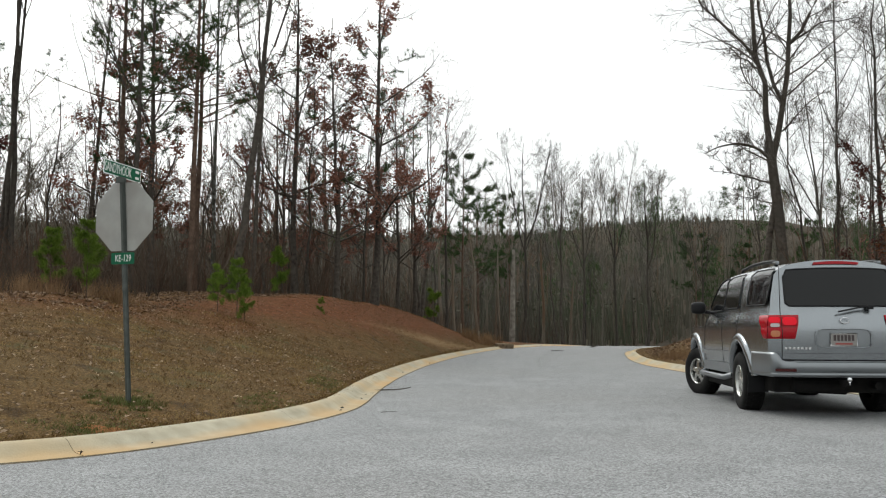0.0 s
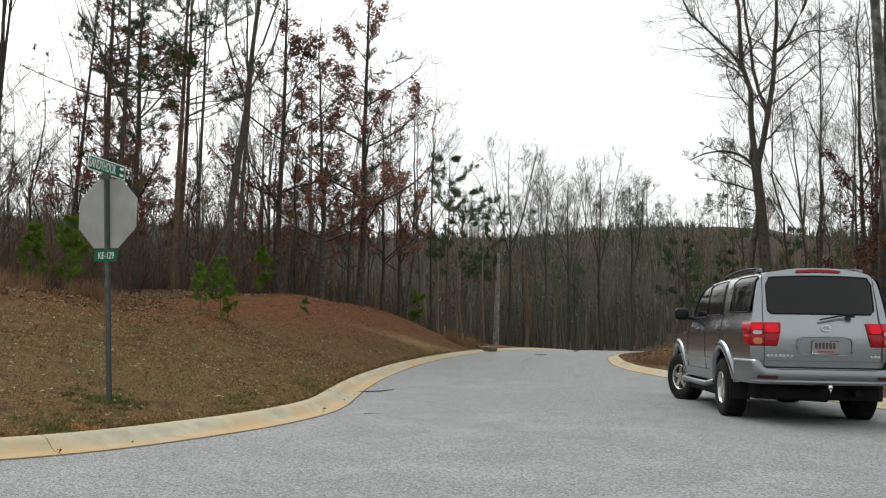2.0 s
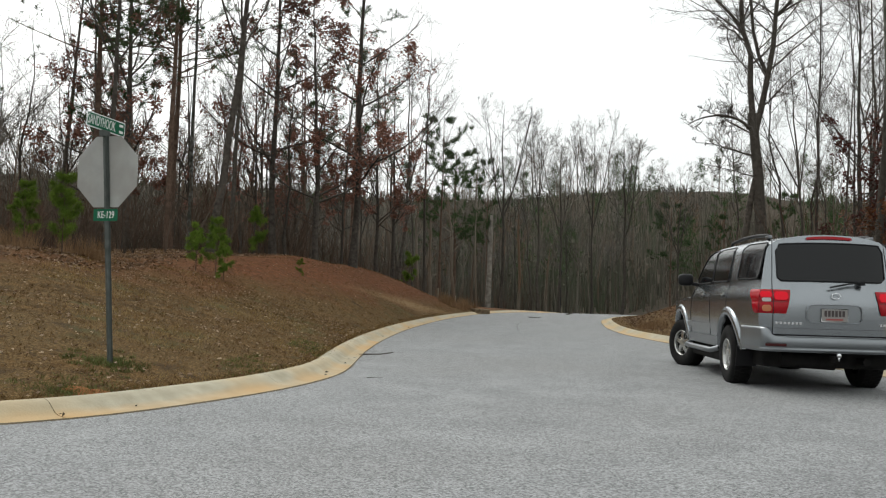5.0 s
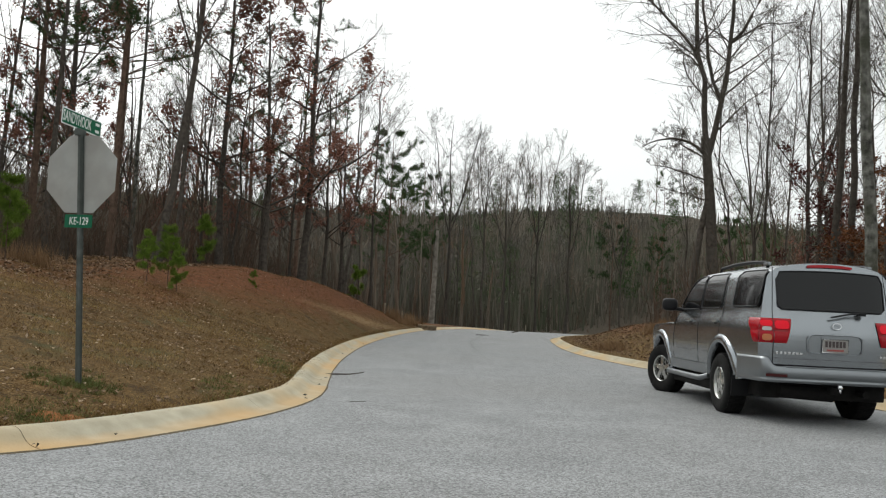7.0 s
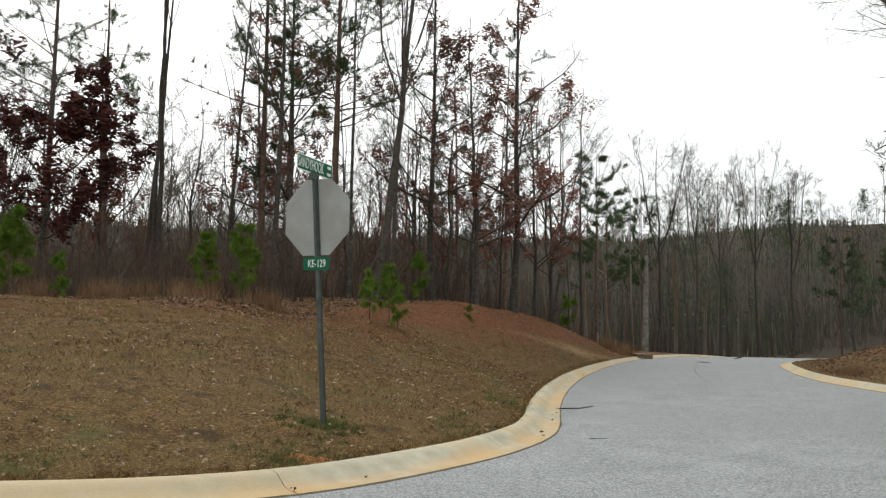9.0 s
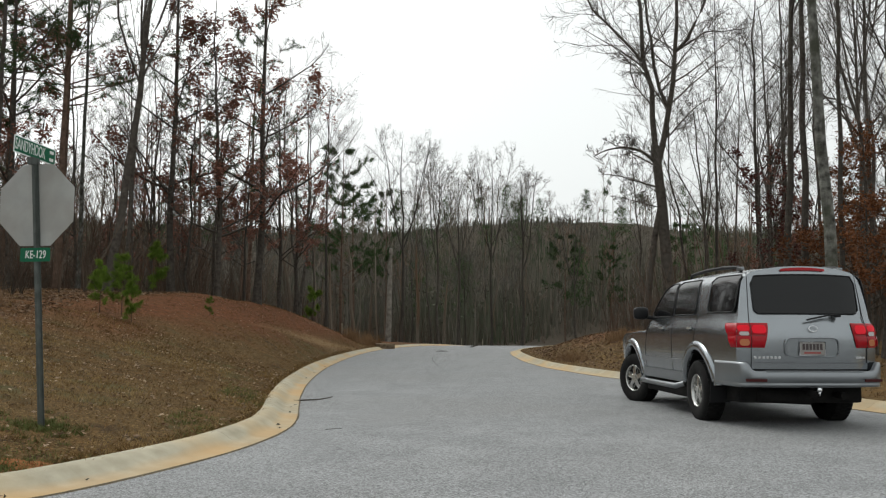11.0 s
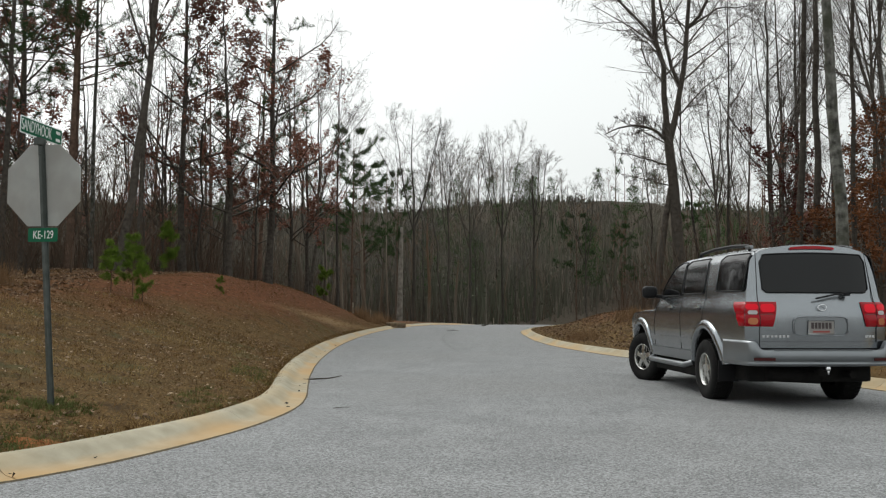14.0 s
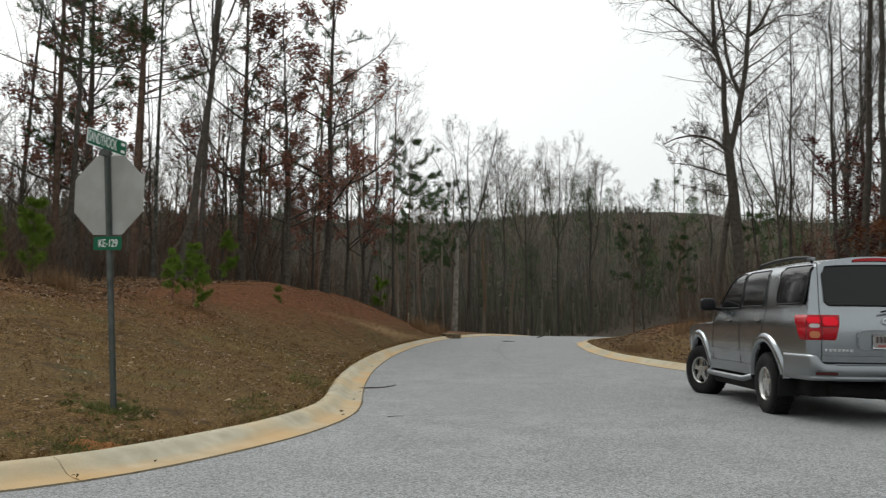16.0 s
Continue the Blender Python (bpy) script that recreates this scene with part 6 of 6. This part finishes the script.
ridge = np.array([(-21.5 + 0.26 * k + rng.normal(0, 0.3), 3.6 + 0.10 * k + rng.normal(0, 0.55)) for k in range(34)])
broomsedge("broomsedge", 4200, ridge, "dry tan broomsedge along the wood's edge", 0.55, 21)
ridge2 = np.array([(-5.6 - 0.10 * k + rng.normal(0, 0.25), 41.5 - 0.55 * k + rng.normal(0, 0.3)) for k in range(12)])
broomsedge("broomsedge", 1500, ridge2, "dry tan broomsedge by the drain inlet", 0.7, 22)
mound = np.array([(2.2 + rng.normal(0, 0.9), 17.5 + rng.normal(0, 2.0)) for k in range(14)])
broomsedge("broomsedge", 1500, mound, "rusty dry grass on the mound beyond the kerb", 0.35, 23)

# fallen leaves on the turf
lp = np.concatenate([near[rng.integers(0, len(near), 7000)], mid[rng.integers(0, len(mid), 2600)], east[rng.integers(0, len(east), 1500)]])
lz = land(lp[:, 0], lp[:, 1])
v, f = leaf_quads(rng, np.concatenate([lp, lz[:, None] + 0.03], 1), 0.026, 0.25)
tagged(new("fallen_leaves", mesh_from("fallen_leaves", v, f, FALLEN)), "scattered dry brown leaves on the turf", "leaves", kind="stuff")
# leaf litter along the wood's edge
lp = np.concatenate([verge(30000, (-24, -7), (4, 40), 5.5, 13, 9), verge(9000, (0, 10), (8, 30), 0.9, 8, 19)])
lz = land(lp[:, 0], lp[:, 1])
v, f = leaf_quads(rng, np.concatenate([lp, lz[:, None] + 0.03], 1), 0.05, 0.3)
tagged(new("leaf_litter", mesh_from("leaf_litter", v, f, LITTER)), "red-brown leaf litter under the trees", "leaves", kind="stuff")


def stick(points, radius, label):
    p = np.array(points, float)[None]
    r = np.linspace(radius, radius * 0.45, p.shape[1])[None]
    v, f = tubes(p, r, 6)
    return tagged(new("fallen_stick", mesh_from("fallen_stick", v, f, BARK, True)), label, "stick", group="sticks on the road")


stick([(-6.44, 3.20, 0.0), (-6.25, 3.22, 0.012), (-6.05, 3.30, 0.014), (-5.90, 3.44, 0.03), (-5.83, 3.47, 0.045)], 0.014, "thin dark stick lying from the gutter onto the asphalt")
stick([(-5.66, -0.93, 0.006), (-5.57, -0.90, 0.012), (-5.47, -0.83, 0.008)], 0.0045, "short dark twig on the asphalt")
stick([(-2.4, 33.5, 0.015), (-2.1, 33.4, 0.035), (-1.75, 33.6, 0.015)], 0.03, "dark broken branch piece on the far asphalt")
stick([(0.3, 43.5, 0.02), (0.6, 43.4, 0.10), (0.8, 43.5, 0.16)], 0.05, "dark broken branch piece on the far asphalt")


def crack(points, width, label):
    """A thin dark hairline in the asphalt, as a ribbon lying on it."""
    q = smooth_line(points, 0.15)
    r = np.random.default_rng(len(q))
    q = q + r.normal(0, 0.012, q.shape)
    d = np.gradient(q, axis=0)
    nrm = np.stack([-d[:, 1], d[:, 0]], 1)
    nrm /= np.linalg.norm(nrm, axis=1, keepdims=True)
    w = width * (0.5 + r.random(len(q)))[:, None] * np.sin(np.linspace(0.15, math.pi - 0.15, len(q)))[:, None]
    z = road_z(q[:, 0], q[:, 1])[:, None] + 0.0215
    v = np.stack([np.concatenate([q - nrm * w, z], 1), np.concatenate([q + nrm * w, z], 1)], 1).reshape(-1, 3)
    tagged(new("asphalt_crack", mesh_from("asphalt_crack", v, grid_faces(len(q), 2), TAR)), label, "crack", kind="stuff")


TAR = mat("dark_crack_filler", (0.075, 0.075, 0.076), (0.12, 0.12, 0.12), 9.0, 0.9, 0.0)
crack([(-2.05, 32.2), (-2.73, 27.6), (-3.10, 23.5), (-3.28, 19.7), (-3.34, 14.1), (-3.30, 10.4)], 0.012, "curved hairline crack running along the lane")

STAINED = mat("stained_concrete", (0.10, 0.075, 0.05), (0.24, 0.18, 0.12), 6.0, 0.9, 0.5)
CLAY = mat("bare_orange_clay", (0.17, 0.062, 0.022), (0.28, 0.115, 0.045), 14.0, 0.95, 0.6, dist=0.02)


def clay_patch(x, y, a, b, seed):
    """Bare clay showing through the turf: a thin uneven skin."""
    r = np.random.default_rng(seed)
    n, rings = 36, 6
    ang = np.arange(n) * 2 * math.pi / n
    edge = 1 + 0.22 * np.sin(3 * ang + r.uniform(0, 6)) + 0.12 * np.sin(7 * ang + r.uniform(0, 6)) + 0.06 * r.normal(size=n)
    V = []
    for k in range(rings):
        f = k / (rings - 1)
        px, py = x + a * f * edge * np.cos(ang), y + b * f * edge * np.sin(ang)
        V.append(np.stack([px, py, land(px, py, True) + 0.022 * (1 - f ** 3) + 0.004 * r.normal(size=n) * (1 - f) - 0.004], 1))
    f = grid_faces(rings, n, True)
    tagged(new("clay_patch", mesh_from("clay_patch", np.concatenate(V), f, CLAY, True)), "small patch of bare orange clay at the kerb", "soil", kind="stuff")


clay_patch(-7.66, -4.33, 0.26, 0.20, 4)


def inlet():
    root = tagged(new("drain_inlet"), "concrete storm drain inlet with a dark opening in the kerb", "drain")
    bm = bmesh.new()
    box(bm, (0.9, 2.2, 0.12), pose(-5.15, 40.2, 0.22, 0, 0, 18), 0.02)
    part("cover_slab", bm, STAINED, root)
    for k in (-1, 1):
        bm = bmesh.new()
        box(bm, (0.9, 0.25, 0.30), pose(-5.15 - k * 0.29, 40.2 + k * 0.90, 0.05, 0, 0, 18), 0.01)
        part("side_wall", bm, STAINED, root)
    # Solid black block: the throat's shade is its colour, nothing is hollow.
    bm = bmesh.new()
    box(bm, (0.86, 1.5, 0.26), pose(-5.13, 40.2, 0.05, 0, 0, 18))
    part("opening", bm, UNDER, root, "black block painting the shade of the open throat")


inlet()


def stake(x, y, h, material, label, r=0.03):
    bm = bmesh.new()
    z = land_at(x, y)
    box(bm, (r * 2, r * 2, h), pose(x, y, z + h / 2 - 0.05), 0.004)
    box(bm, (r * 2.2, r * 2.2, 0.05), pose(x, y, z + h - 0.04), 0.004)
    me = bpy.data.meshes.new("survey_stake")
    bm.to_mesh(me)
    bm.free()
    me.materials.append(material)
    tagged(new("survey_stake", me), label, "stake", group="stakes by the bend")


PALE_WOOD = mat("weathered_pale_wood", (0.22, 0.19, 0.14), (0.34, 0.30, 0.23), 9.0, 0.9, 0.3)
stake(-6.4, 39.5, 0.55, PALE_WOOD, "pale wooden survey stake in the grass")
stake(-7.3, 37.5, 0.6, PALE_WOOD, "pale wooden survey stake in the grass")
stake(1.5, 63.5, 0.7, PALE_WOOD, "pale marker stake beyond the bend")
stake(3.6, 66.5, 0.8, PALE_WOOD, "pale marker stake beyond the bend")

PEELED = mat("peeled_grey_snag_wood", (0.13, 0.115, 0.095), (0.30, 0.275, 0.24), 3.0, 0.9, 0.5, 20.0, dist=0.02)


def snag():
    root = tagged(new("dead_tree_snag"), "pale broken dead trunk with peeled bark at the bend", "dead tree")
    rngs = np.random.default_rng(8)
    t = np.linspace(0, 1, 12)
    z0 = land_at(-4.7, 57.5)
    p = np.stack([-4.7 + 0.15 * t, 57.5 + 0.1 * t, z0 - 0.2 + 7.6 * t], 1)[None]
    r = (0.25 - 0.12 * t)[None]
    child("trunk", mesh_from("trunk", *tubes(p, r, 9), PEELED, True), root)
    L, R = sprout(rngs, p, r, 3, 4, 0.6, 0.95, (0.08, 0.14), (40, 70), 0.3, 0.0, 0.1)
    for i in range(len(L)):
        child("broken_limb", mesh_from("broken_limb", *tubes(L[i:i + 1], R[i:i + 1], 5), BARK, True), root)


snag()


def lamp_post():
    root = tagged(new("lamp_post"), "thin dark post lamp beyond the bend", "street lamp")
    x, y = 1.7, 68.0
    z = land_at(x, y)
    bm = bmesh.new()
    rod(bm, (x, y, z - 0.1), (x, y, z + 3.6), 0.05, 0.04, 10)
    part("pole", bm, BLACK, root)
    bm = bmesh.new()
    rod(bm, (x, y, z + 3.6), (x, y, z + 3.95), 0.09, 0.14, 8)
    rod(bm, (x, y, z + 3.95), (x, y, z + 4.1), 0.16, 0.03, 8)
    part("lantern", bm, BLACK, root)


lamp_post()
